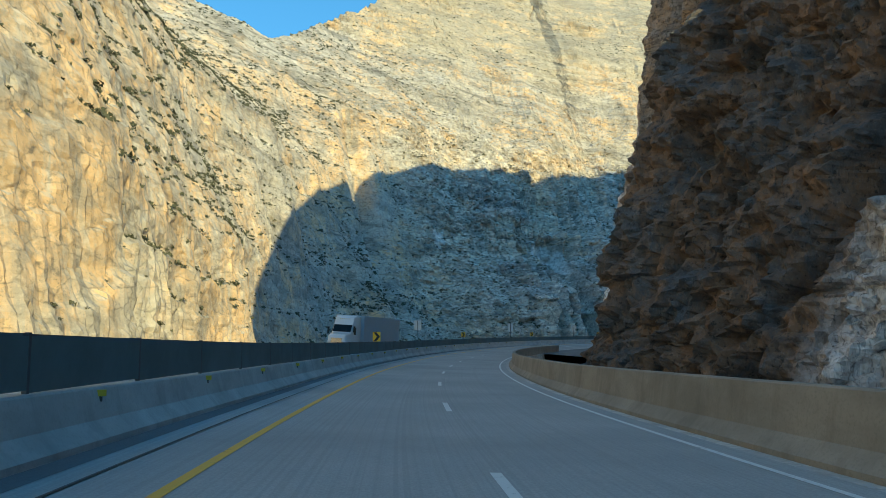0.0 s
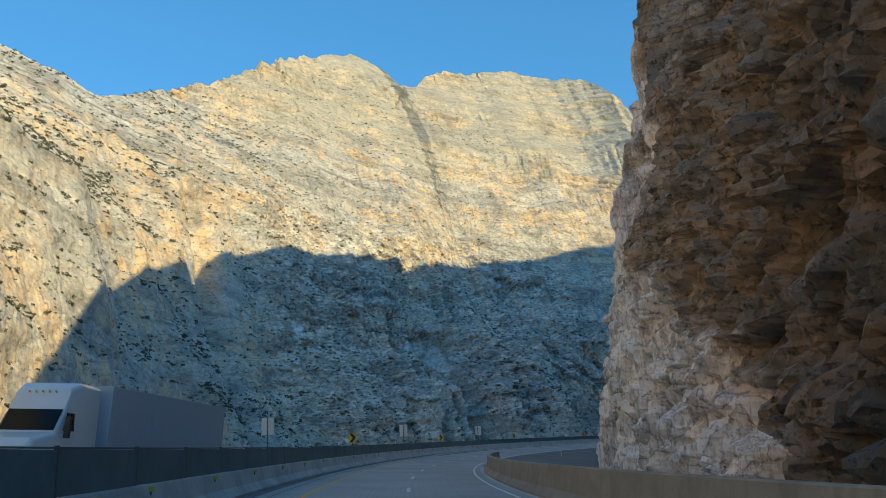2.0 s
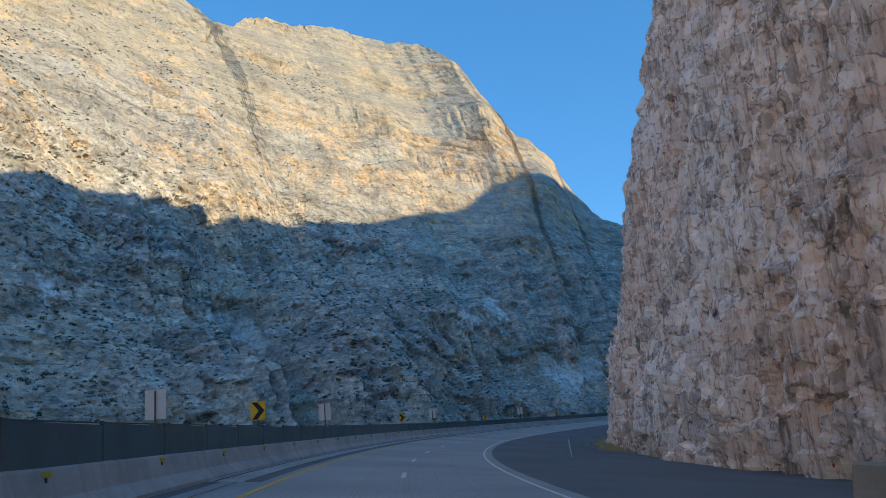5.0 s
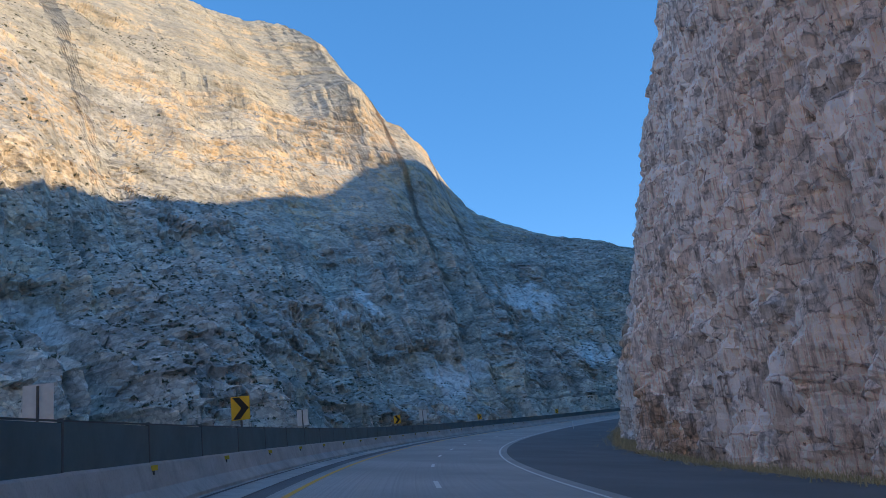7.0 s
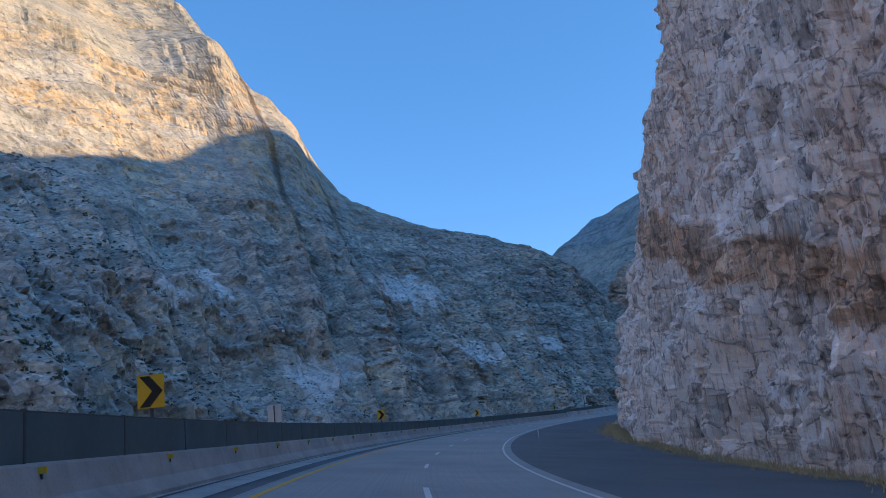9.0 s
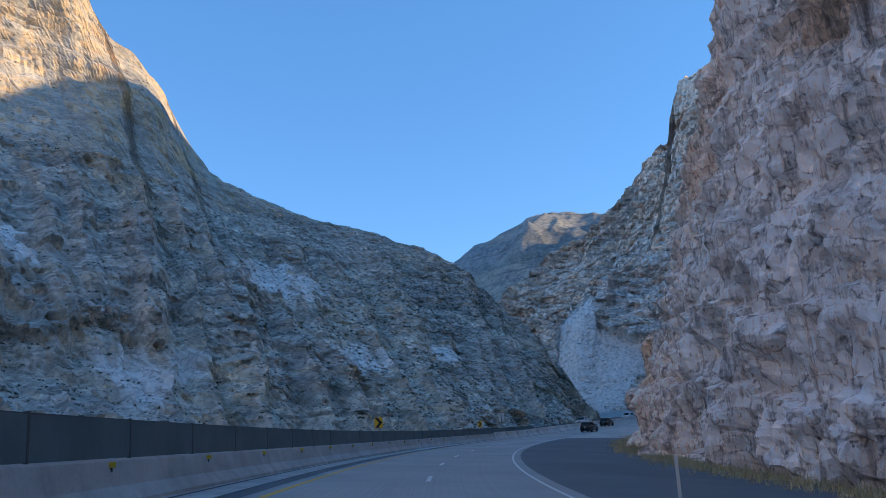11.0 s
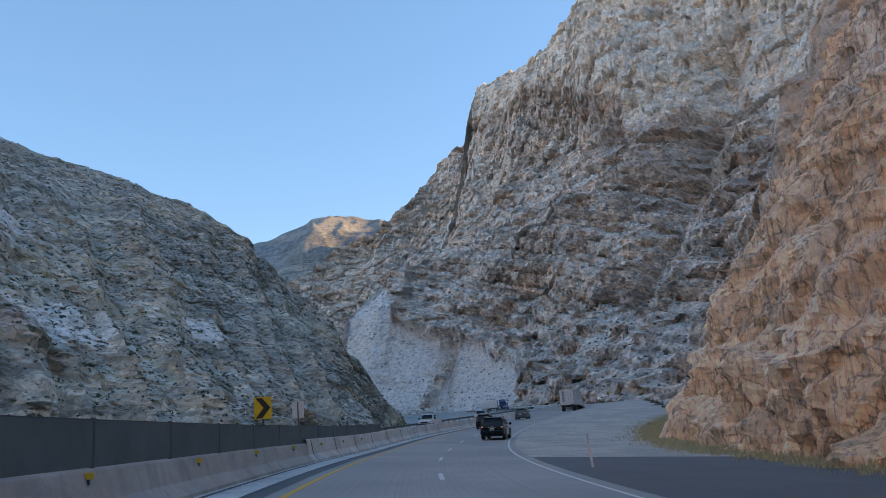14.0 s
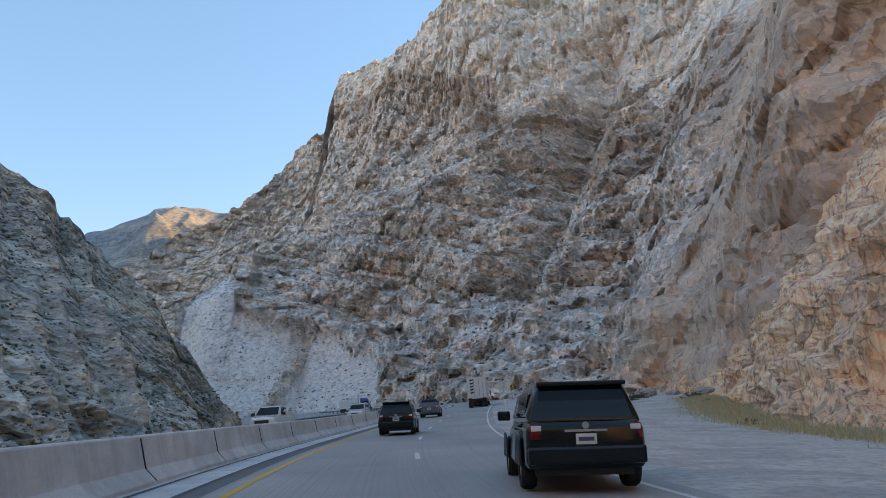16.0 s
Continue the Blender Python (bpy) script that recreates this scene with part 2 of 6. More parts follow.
def cut_rock():
    """Blasted road cut: vertical drill ribs, rusty beds, grey limestone, seep stains; shade of the near face painted
    in.
    """
    k = Mat("blasted cut rock", 0.92)
    big = k.noise(k.scaled(0.035, 0.035, 0.03), 1, 6, 0.6, 0.8)
    mid = k.noise(k.scaled(0.30, 0.30, 0.22), 1, 8, 0.7, 0.4)
    fine = k.noise(k.scaled(2.4, 2.4, 2.0), 1, 7, 0.75)
    tall = k.noise(k.scaled(1.3, 1.3, 0.075), 1, 8, 0.75, 0.35)
    thin = k.noise(k.scaled(2.6, 2.6, 0.05), 1, 3, 0.7, 0.15)
    late = k.attr("along")
    c = k.mix(k.ramp(big, (0.38, 0.0), (0.58, 1.0)), (0.80, 0.74, 0.72), (0.76, 0.62, 0.55))
    warm = k.mix(k.ramp(big, (0.4, 0.0), (0.6, 1.0)), (0.82, 0.53, 0.34), (0.76, 0.41, 0.21))
    c = k.mix(k.ramp(late, (0.66, 0.0), (0.76, 0.85)), c, warm)
    c = k.mix(k.math("MULTIPLY", k.attr("band"), 0.9), c, k.mix(k.ramp(mid, (0.4, 0.0), (0.6, 1.0)), (0.36, 0.25, 0.18), (0.60, 0.40, 0.27)))
    c = k.mix(k.math("MULTIPLY", k.attr("grey"), 0.9), c, k.mix(k.ramp(mid, (0.38, 0.0), (0.62, 1.0)), (0.60, 0.58, 0.575), (0.76, 0.72, 0.69)))
    c = k.mix(k.math("MULTIPLY", k.ramp(tall, (0.54, 0.0), (0.60, 1.0)), 0.4), c, (0.56, 0.38, 0.27))
    c = k.mix(k.math("MULTIPLY", k.ramp(tall, (0.38, 1.0), (0.44, 0.0)), 0.6), c, (0.34, 0.29, 0.265))
    ribs = k.noise(k.scaled(2.3, 2.3, 0.13), 1, 6, 0.7, 0.3)
    c = k.mix(k.ramp(late, (0.2, 0.0), (0.23, 1.0)), c, k.mix(1.0, c, k.ramp(ribs, (0.37, 0.58), (0.45, 1.05), (0.60, 1.2)), "MULTIPLY"))
    comb = k.noise(k.scaled(5.0, 5.0, 0.55), 1, 4, 0.7, 0.1)
    c = k.mix(1.0, c, k.ramp(comb, (0.37, 0.66), (0.46, 1.06), (0.62, 1.16)), "MULTIPLY")
    seep = k.math("MULTIPLY", k.ramp(thin, (0.56, 0.0), (0.61, 1.0)), k.math("MULTIPLY", k.ramp(late, (0.2, 0.0), (0.215, 1.0)), k.math("ADD", k.math("MULTIPLY", k.attr("grey"), 0.75), 0.15)))
    c = k.mix(seep, c, (0.88, 0.87, 0.86))
    c = k.mix(k.ramp(mid, (0.34, 0.5), (0.42, 0.0)), c, (0.45, 0.38, 0.34))
    c = k.mix(k.ramp(fine, (0.37, 0.55), (0.43, 0.0)), c, (0.40, 0.34, 0.31))
    grit = k.noise(k.scaled(9, 9, 7), 1, 5, 0.8)
    c = k.mix(k.ramp(grit, (0.34, 0.5), (0.42, 0.0)), c, (0.44, 0.38, 0.35))
    c = k.mix(k.ramp(grit, (0.57, 0.0), (0.66, 0.5)), c, (0.78, 0.73, 0.70))
    crack = k.cells(k.scaled(0.9, 0.9, 0.14), 1.0, "DISTANCE_TO_EDGE")
    rift = k.math("MULTIPLY", k.ramp(crack, (0.0, 1.0), (0.02, 0.0)), k.ramp(mid, (0.5, 0.0), (0.6, 0.6)))
    c = k.mix(rift, c, (0.2, 0.17, 0.15))
    c = k.mix(k.ramp(fine, (0.345, 0.9), (0.385, 0.0)), c, (0.15, 0.125, 0.115))
    c = k.mix(k.math("MULTIPLY", seep, 0.85), c, (0.88, 0.87, 0.86))
    block = k.warp(k.scaled(0.42, 0.42, 0.5), 1.5, 0.9)
    piece, chip = k.chips(block), k.chips(k.warp(k.scaled(1.7, 1.7, 1.15), 1.6, 0.8))
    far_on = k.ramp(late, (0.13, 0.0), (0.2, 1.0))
    # near rock: its brown and grey, darkened to paint in the backlit shade
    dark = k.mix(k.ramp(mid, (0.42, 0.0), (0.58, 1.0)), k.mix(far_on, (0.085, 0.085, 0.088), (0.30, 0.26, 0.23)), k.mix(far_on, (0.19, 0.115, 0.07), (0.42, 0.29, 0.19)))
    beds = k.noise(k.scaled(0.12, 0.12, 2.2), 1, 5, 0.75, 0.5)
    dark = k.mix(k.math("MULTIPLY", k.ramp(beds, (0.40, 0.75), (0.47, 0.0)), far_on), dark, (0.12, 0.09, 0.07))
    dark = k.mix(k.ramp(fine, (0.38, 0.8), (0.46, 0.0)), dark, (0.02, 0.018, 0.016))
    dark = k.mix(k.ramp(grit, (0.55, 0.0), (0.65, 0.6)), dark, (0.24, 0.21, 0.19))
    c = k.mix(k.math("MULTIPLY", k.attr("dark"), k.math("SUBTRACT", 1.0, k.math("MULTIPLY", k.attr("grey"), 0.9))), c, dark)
    c = k.mix(1.0, c, k.ramp(piece, (0.0, 0.80), (0.3, 1.08), (0.7, 1.15), (1.0, 1.3)), "MULTIPLY")
    c = k.mix(1.0, c, k.ramp(chip, (0.0, 0.72), (0.25, 1.06), (0.75, 1.14), (1.0, 1.35)), "MULTIPLY")
    joint = k.cells(block, 1.0, "DISTANCE_TO_EDGE")
    c = k.mix(k.math("MULTIPLY", k.ramp(joint, (0.0, 0.8), (0.045, 0.0)), k.ramp(fine, (0.42, 1.0), (0.56, 0.3))), c, (0.13, 0.105, 0.09))
    k.bump(piece, 0.4, 0.25)
    k.bump(chip, 0.5, 0.12)
    k.bump(mid, 0.4, 0.5)
    k.bump(fine, 0.6, 0.12)
    k.bump(grit, 0.5, 0.03)
    k.bump(tall, 0.5, 0.3)
    k.bump(ribs, 0.6, 0.16)
    k.bump(comb, 0.5, 0.06)
    return k.done(c)


M_CUT = cut_rock()


def asphalt(name, base, warm=0.0, streaks=True):
    k = Mat(name, 0.82)
    a = k.noise(k.scaled(0.16, 0.16, 0.16), 1, 6, 0.6)
    g = k.noise(k.scaled(30, 30, 30), 1, 3, 0.7)
    c = k.mix(k.ramp(a, (0.35, 0.0), (0.68, 1.0)), tuple(x * 0.82 for x in base), tuple(x * 1.18 for x in base))
    c = k.mix(k.ramp(g, (0.35, 0.45), (0.6, 0.0)), c, tuple(x * 0.55 for x in base))
    if streaks:
        w = k.attr("across")
        track = k.noise(k.math("MULTIPLY", w, 9.0), 1, 2, 0.5)
        c = k.mix(k.math("MULTIPLY", k.ramp(track, (0.40, 1.0), (0.55, 0.0)), 0.30), c, tuple(x * 0.62 for x in base))
    k.bump(g, 0.35, 0.01)
    return k.done(c)


M_ROAD = asphalt("worn asphalt", (0.42, 0.415, 0.405))
M_SHOULDER = asphalt("dark shoulder asphalt", (0.15, 0.158, 0.168), streaks=False)


def concrete(name, base):
    k = Mat(name, 0.88)
    a = k.noise(k.scaled(0.5, 0.5, 0.9), 1, 6, 0.65, 0.3)
    d = k.noise(k.scaled(2.0, 2.0, 0.25), 1, 4, 0.65)
    g = k.noise(k.scaled(18, 18, 18), 1, 3, 0.7)
    c = k.mix(k.ramp(a, (0.35, 0.0), (0.65, 1.0)), tuple(x * 0.78 for x in base), tuple(x * 1.12 for x in base))
    c = k.mix(k.math("MULTIPLY", k.ramp(d, (0.5, 0.0), (0.68, 1.0)), 0.4), c, tuple(x * 0.5 for x in base))
    c = k.mix(k.ramp(g, (0.3, 0.4), (0.5, 0.0)), c, tuple(x * 0.6 for x in base))
    k.bump(g, 0.3, 0.01)
    k.bump(a, 0.3, 0.03)
    return k.done(c)


M_CONC = concrete("weathered concrete", (0.50, 0.50, 0.48))
M_CONC_NEW = concrete("newer pale concrete", (0.68, 0.68, 0.67))
M_CONC_WARM = concrete("stained bridge concrete", (0.31, 0.28, 0.235))


def paint(name, colour):
    k = Mat(name, 0.7)
    w = k.noise(k.scaled(6, 6, 6), 1, 5, 0.75)
    c = k.mix(k.ramp(w, (0.30, 0.7), (0.42, 0.0)), colour, (0.16, 0.16, 0.15))
    return k.done(c)


M_YELLOW_LINE = paint("yellow road paint", (0.80, 0.44, 0.05))
M_WHITE_LINE = paint("white road paint", (0.72, 0.72, 0.70))


def gravel():
    k = Mat("gravel and dirt", 0.95)
    a = k.noise(k.scaled(0.05, 0.05, 0.05), 1, 6, 0.65)
    p = k.noise(k.scaled(0.22, 0.22, 0.22), 1, 7, 0.72, 0.8)
    g = k.noise(k.scaled(4, 4, 4), 1, 5, 0.75)
    v = k.cells(k.scaled(6, 6, 6), 1.0, "F1", "Distance")
    c = k.mix(k.ramp(a, (0.35, 0.0), (0.65, 1.0)), (0.54, 0.50, 0.46), (0.68, 0.64, 0.59))
    c = k.mix(k.ramp(p, (0.46, 0.75), (0.53, 0.0)), c, (0.40, 0.39, 0.38))
    c = k.mix(k.ramp(g, (0.35, 0.7), (0.55, 0.0)), c, (0.30, 0.275, 0.25))
    c = k.mix(k.ramp(v, (0.12, 0.6), (0.25, 0.0)), c, (0.62, 0.60, 0.57))
    k.bump(g, 0.4, 0.03)
    k.bump(p, 0.3, 0.04)
    return k.done(c)


M_GRAVEL = gravel()


# ---------------------------------------------------------------- mesh helpers
def hash3(ix, iy, iz, seed):
    h = (ix * 374761393 + iy * 668265263 + iz * 2147483647 + seed * 974711) & 0x7FFFFFFF
    h = ((h ^ (h >> 13)) * 1274126177) & 0x7FFFFFFF
    return ((h ^ (h >> 16)) & 0xFFFF) / 32767.5 - 1.0


def vnoise(x, y, z, seed=0):
    """Smooth value noise from -1 to 1 on whole arrays."""
    x, y, z = np.broadcast_arrays(np.asarray(x, float), np.asarray(y, float), np.asarray(z, float))
    ix, iy, iz = np.floor(x).astype(np.int64), np.floor(y).astype(np.int64), np.floor(z).astype(np.int64)
    fx, fy, fz = x - ix, y - iy, z - iz
    fx, fy, fz = (f * f * f * (f * (f * 6 - 15) + 10) for f in (fx, fy, fz))
    out = 0
    for dx, wx in ((0, 1 - fx), (1, fx)):
        for dy, wy in ((0, 1 - fy), (1, fy)):
            for dz, wz in ((0, 1 - fz), (1, fz)):
                out = out + hash3(ix + dx, iy + dy, iz + dz, seed) * wx * wy * wz
    return out


def fbm(x, y, z, octaves=4, gain=0.5, seed=0):
    out, amp = 0, 1.0
    for o in range(octaves):
        out = out + amp * vnoise(x * 2 ** o, y * 2 ** o, z * 2 ** o, seed + o)
        amp *= gain
    return out


def ridged(x, y, z, octaves=4, gain=0.5, seed=0):
    out, amp = 0, 1.0
    for o in range(octaves):
        out = out + amp * (1 - 2 * np.abs(vnoise(x * 2 ** o, y * 2 ** o, z * 2 ** o, seed + o)))
        amp *= gain
    return out


def blocks(x, y, z, seed=0):
    """Broken, blocky relief: flat steps of uneven size with sharp edges."""
    wx, wy, wz = (0.45 * vnoise(x * 0.8, y * 0.8, z * 0.8, seed + q) for q in (5, 6, 7))
    a, b, c = np.floor(x + wx + 0.35 * z).astype(np.int64), np.floor(y + wy).astype(np.int64), np.floor(z + wz + 0.2 * x).astype(np.int64)
    return hash3(a, b, c, seed)


def smooth(a, b, x):
    t = np.clip((x - a) / (b - a), 0, 1)
    return t * t * (3 - 2 * t)


def sheet(name, X, Y, Z, material, closed=False, attributes=None, shade=True):
    """A grid mesh from three arrays of one shape."""
    n, m = X.shape
    co = np.stack([X, Y, Z], -1).reshape(-1, 3)
    i = np.arange(n * m).reshape(n, m)
    q = np.stack([i[:-1, :-1], i[1:, :-1], i[1:, 1:], i[:-1, 1:]], -1).reshape(-1, 4)
    me = bpy.data.meshes.new(name)
    me.vertices.add(len(co))
    me.vertices.foreach_set("co", co.astype(np.float32).ravel())
    me.loops.add(q.size)
    me.loops.foreach_set("vertex_index", q.astype(np.int32).ravel())
    me.polygons.add(len(q))
    me.polygons.foreach_set("loop_start", np.arange(0, q.size, 4, dtype=np.int32))
    me.polygons.foreach_set("use_smooth", np.full(len(q), shade))
    for key, value in (attributes or {}).items():
        me.attributes.new(key, "FLOAT", "POINT").data.foreach_set("value", np.broadcast_to(value, X.shape).astype(np.float32).ravel())
    me.update(calc_edges=True)
    me.validate()
    me.materials.append(material)
    return new(name, me)


def part(name, bm, material, parent=None, label=""):
    me = bpy.data.meshes.new(name)
    bm.to_mesh(me)
    bm.free()
    me.materials.append(material)
    ob = new(name, me)
    if parent:
        ob.parent = parent
    if label:
        ob["label"] = label
    return ob


def empty(name, m=None):
    ob = new(name)
    ob.empty_display_size = 0.2
    if m is not None:
        ob.matrix_basis = m
    return ob


def box(bm, x0, x1, y0, y1, z0, z1, bevel=0.0):
    r = bmesh.ops.create_cube(bm, size=1)
    bmesh.ops.scale(bm, vec=(x1 - x0, y1 - y0, z1 - z0), verts=r["verts"])
    bmesh.ops.translate(bm, vec=((x0 + x1) / 2, (y0 + y1) / 2, (z0 + z1) / 2), verts=r["verts"])
    if bevel:
        es = list({e for v in r["verts"] for e in v.link_edges})
        bmesh.ops.bevel(bm, geom=es, offset=bevel, segments=2, affect="EDGES", profile=0.6)
    return bm


def boxed(*dims, bevel=0.0):
    return box(bmesh.new(), *dims, bevel=bevel)


def rod(bm, a, b, r, sides=10, r2=None):
    a, b = Vector(a), Vector(b)
    made = bmesh.ops.create_cone(bm, cap_ends=True, segments=sides, radius1=r, radius2=r if r2 is None else r2, depth=(b - a).length)
    m = Matrix.Translation((a + b) / 2) @ (b - a).to_track_quat("Z", "Y").to_matrix().to_4x4()
    bmesh.ops.transform(bm, matrix=m, verts=made["verts"])
    return bm


def extrude(outline, y0, y1, axis="y"):
    """A solid from a closed outline of (a, b) pairs, pushed from y0 to y1 across it."""
    bm = bmesh.new()
    put = {"y": lambda a, b, w: (a, w, b), "x": lambda a, b, w: (w, a, b)}[axis]
    lo = [bm.verts.new(put(a, b, y0)) for a, b in outline]
    hi = [bm.verts.new(put(a, b, y1)) for a, b in outline]
    n = len(outline)
    for k in range(n):
        bm.faces.new((lo[k], lo[(k + 1) % n], hi[(k + 1) % n], hi[k]))
    bm.faces.new(lo[::-1]), bm.faces.new(hi)
    bmesh.ops.recalc_face_normals(bm, faces=bm.faces)
    return bm


# ---------------------------------------------------------------- the road's line
STEP = 1.0
S0, S1 = -140.0, 900.0
S = np.arange(S0, S1 + STEP / 2, STEP)
BEND = np.interp(S, [-140, -60, 0, 60, 120, 180, 240, 300, 360, 420, 450, 470, 530, 580, 800, 900],
                 [0.0, 0.001, 0.00235, 0.00293, 0.00348, 0.00381, 0.00377, 0.00356, 0.0036, 0.0037, 0.0035, 0.0008, 0.0, -0.0045, -0.0045, -0.002])
ZERO = int(-S0 / STEP)
HEAD = np.concatenate([[0], np.cumsum((BEND[1:] + BEND[:-1]) / 2 * STEP)])
HEAD += -0.0728 - HEAD[ZERO]
RX = np.concatenate([[0], np.cumsum(np.sin((HEAD[1:] + HEAD[:-1]) / 2) * STEP)])
RY = np.concatenate([[0], np.cumsum(np.cos((HEAD[1:] + HEAD[:-1]) / 2) * STEP)])
RX += 0.67 - RX[ZERO]
RY += 1.86 - RY[ZERO]
RZ = np.interp(S, [-140, 0, 25, 60, 102, 155, 208, 260, 313, 364, 412, 451, 526, 600, 760, 900],
               [1.6, 0.82, 0.58, 0.58, 0.80, 1.08, 1.26, 1.33, 1.38, 1.40, 1.42, 2.1, 4.1, 6.0, 9.0, 10.5])
kern = np.hanning(31) / np.hanning(31).sum()
RZ = np.convolve(np.pad(RZ, 15, mode="edge"), kern, mode="valid")
# the bends are banked: the pavement falls to the right, most in the middle of the long bend
BANK = np.interp(S, [-140, 0, 15, 100, 200, 265, 340, 435, 480, 560, 620, 900], [0.02, 0.03, 0.03, 0.07, 0.12, 0.13, 0.08, 0.05, 0.01, -0.03, -0.04, -0.04])
SWAY = np.interp(S, [-140, 15, 100, 200, 265, 340, 435, 480, 900], [0, 0, 0.22, 0.55, 0.0, 0.0, -0.26, -0.26, -0.26])
RISE = np.interp(S, [-140, 0, 15, 100, 200, 265, 340, 435, 900], [0.05, 0.05, 0.05, 0.05, 0.15, 0.10, 0.20, 0.16, 0.16])
wide = np.hanning(61) / np.hanning(61).sum()
BANK, SWAY, RISE = (np.convolve(np.pad(v, 30, mode="edge"), wide, mode="valid") for v in (BANK, SWAY, RISE))
RX, RY, RZ = RX + SWAY * np.cos(HEAD), RY - SWAY * np.sin(HEAD), RZ + RISE


def on_road(s, o, h=0.0):
    """World place at station s, o metres right of the lane line, h above the pavement."""
    x, y, a, z, tip = (np.interp(s, S, v) for v in (RX, RY, HEAD, RZ, BANK))
    return x + o * np.cos(a), y - o * np.sin(a), z - tip * np.clip(o, -9, 17) + h


def road_pose(s, o, h=0.0, turn=0.0, flat=False):
    x, y, z = on_road(s, o, h)
    lean = math.degrees(math.atan(float(np.interp(s, S, BANK)))) if flat else 0.0
    return pose(float(x), float(y), float(z), 0, 0, -math.degrees(float(np.interp(s, S, HEAD)))) @ pose(0, 0, 0, 0, lean, 0) @ pose(0, 0, 0, 0, 0, turn)


def ribbon(name, s0, s1, profile, material, step=2.0, attributes=None):
    """A strip along the road with the cross-section profile: (offset, height) pairs."""
    s = np.arange(s0, s1 + step / 2, step)
    o = np.array([p[0] for p in profile], float)
    h = np.array([p[1] for p in profile], float)
    X, Y, Z = on_road(s[:, None], o[None, :], h[None, :])
    return sheet(name, X, Y, Z, material, attributes=attributes and {k: v(s[:, None], o[None, :]) for k, v in attributes.items()}, shade=False)


# ---------------------------------------------------------------- the canyon walls
def table(angles, heights, rows):
    """Wall distance by bearing and height, with smooth steps between the rows."""
    rows = np.array(rows, float)

    def at(a, z):
        a, z = np.broadcast_arrays(a, z)
        z = np.clip(z, heights[0], heights[-1])
        a = np.clip(a, angles[0], angles[-1])
        i = np.clip(np.searchsorted(angles, a) - 1, 0, len(angles) - 2)
        j = np.clip(np.searchsorted(heights, z) - 1, 0, len(heights) - 2)
        ang, hts = np.array(angles, float), np.array(heights, float)
        u = (a - ang[i]) / (ang[i + 1] - ang[i])
        v = (z - hts[j]) / (hts[j + 1] - hts[j])
        u = u * 0.4 + 0.6 * u * u * (3 - 2 * u)
        return rows[i, j] * (1 - u) * (1 - v) + rows[i + 1, j] * u * (1 - v) + rows[i, j + 1] * (1 - u) * v + rows[i + 1, j + 1] * u * v
    return at


def wall(name, centre, angles, tops, at, base, material, spots, shape, pale, zones, back=260.0, fall=0.55):
    """A mountain side round a centre, from its foot up to its crest and down the far side."""
    na, nz, nb = spots
    a = np.linspace(angles[0], angles[1], na)[:, None]
    top = np.interp(a, *tops)
    x0, y0 = np.cos(np.radians(a)), np.sin(np.radians(a))
    rc = at(a, top * 0 + 60)
    top = top + 2.6 * fbm(a * 1.3, 0 * a, 0 * a + 3, 3, 0.55, 91) * smooth(120, 260, top) + 0.5 * fbm(a * 9, 0 * a, 0 * a, 2, 0.6, 95)
    v = np.linspace(0, 1, nz)[None, :]
    z = base + (top - base) * v
    r = at(a, z)
    dr, dz = shape(a, z, r, centre[0] + r * x0, centre[1] + r * y0)
    r, z = r + dr, z + dz
    w = np.linspace(0, 1, nb + 1)[None, 1:]
    rb = r[:, -1:] + back * w
    zb = z[:, -1:] - (z[:, -1:] - base + 10) * np.clip(w * fall + (1 - fall) * w ** 3, 0, 1)
    zb = zb + 6 * fbm(rb * 0.02, a, 0 * rb, 3, 0.5, 8) * w
    marks = {"pale": pale(a, z), **zones(a, z, centre[0] + r * x0, centre[1] + r * y0)}
    marks = {key: np.concatenate([value + 0 * z, value[:, -1:] + 0 * zb], 1) for key, value in marks.items()}
    r, z = np.concatenate([r, rb], 1), np.concatenate([z, zb], 1)
    return sheet(name, centre[0] + r * x0, centre[1] + r * y0, z, material, attributes=marks, shade=False)


WEST_A = [35, 40, 45, 52, 60, 66, 70, 75, 82, 92, 100, 110, 120, 130, 140, 150, 160, 175, 200, 221, 240]
WEST_Z = [-12, 0, 25, 50, 80, 120, 160, 230, 300, 400, 480]
WEST_LOW = [
    [425, 430, 450, 470], [362, 370, 400, 430], [322, 330, 365, 405], [277, 285, 327, 365], [265, 275, 300, 342], [252, 262, 290, 318],
    [242, 252, 285, 302], [235, 245, 280, 304], [220, 230, 262, 280], [184, 195, 222, 258], [184, 195, 222, 280], [194, 205, 225, 262],
    [224, 235, 250, 260], [204, 212, 228, 240], [190, 198, 210, 222], [180, 188, 193, 199]]
WEST_LOW += [[170, 178, 185, 193], [158, 164, 168, 180], [162, 170, 174, 180], [208, 215, 222, 228], [335, 345, 350, 358]]
WEST_MID = [
    [490, 520, 550], [460, 500, 540], [442, 485, 530], [412, 472, 532], [385, 442, 505], [352, 395, 418],
    [340, 385, 413], [345, 385, 410], [322, 370, 390], [322, 354, 372], [308, 314, 345], [285, 300, 325],
    [267, 276, 312], [250, 268, 298], [235, 262, 298], [208, 262, 305]]
WEST_MID += [[203, 235, 268], [190, 210, 240], [192, 212, 235], [238, 255, 280], [370, 390, 415]]
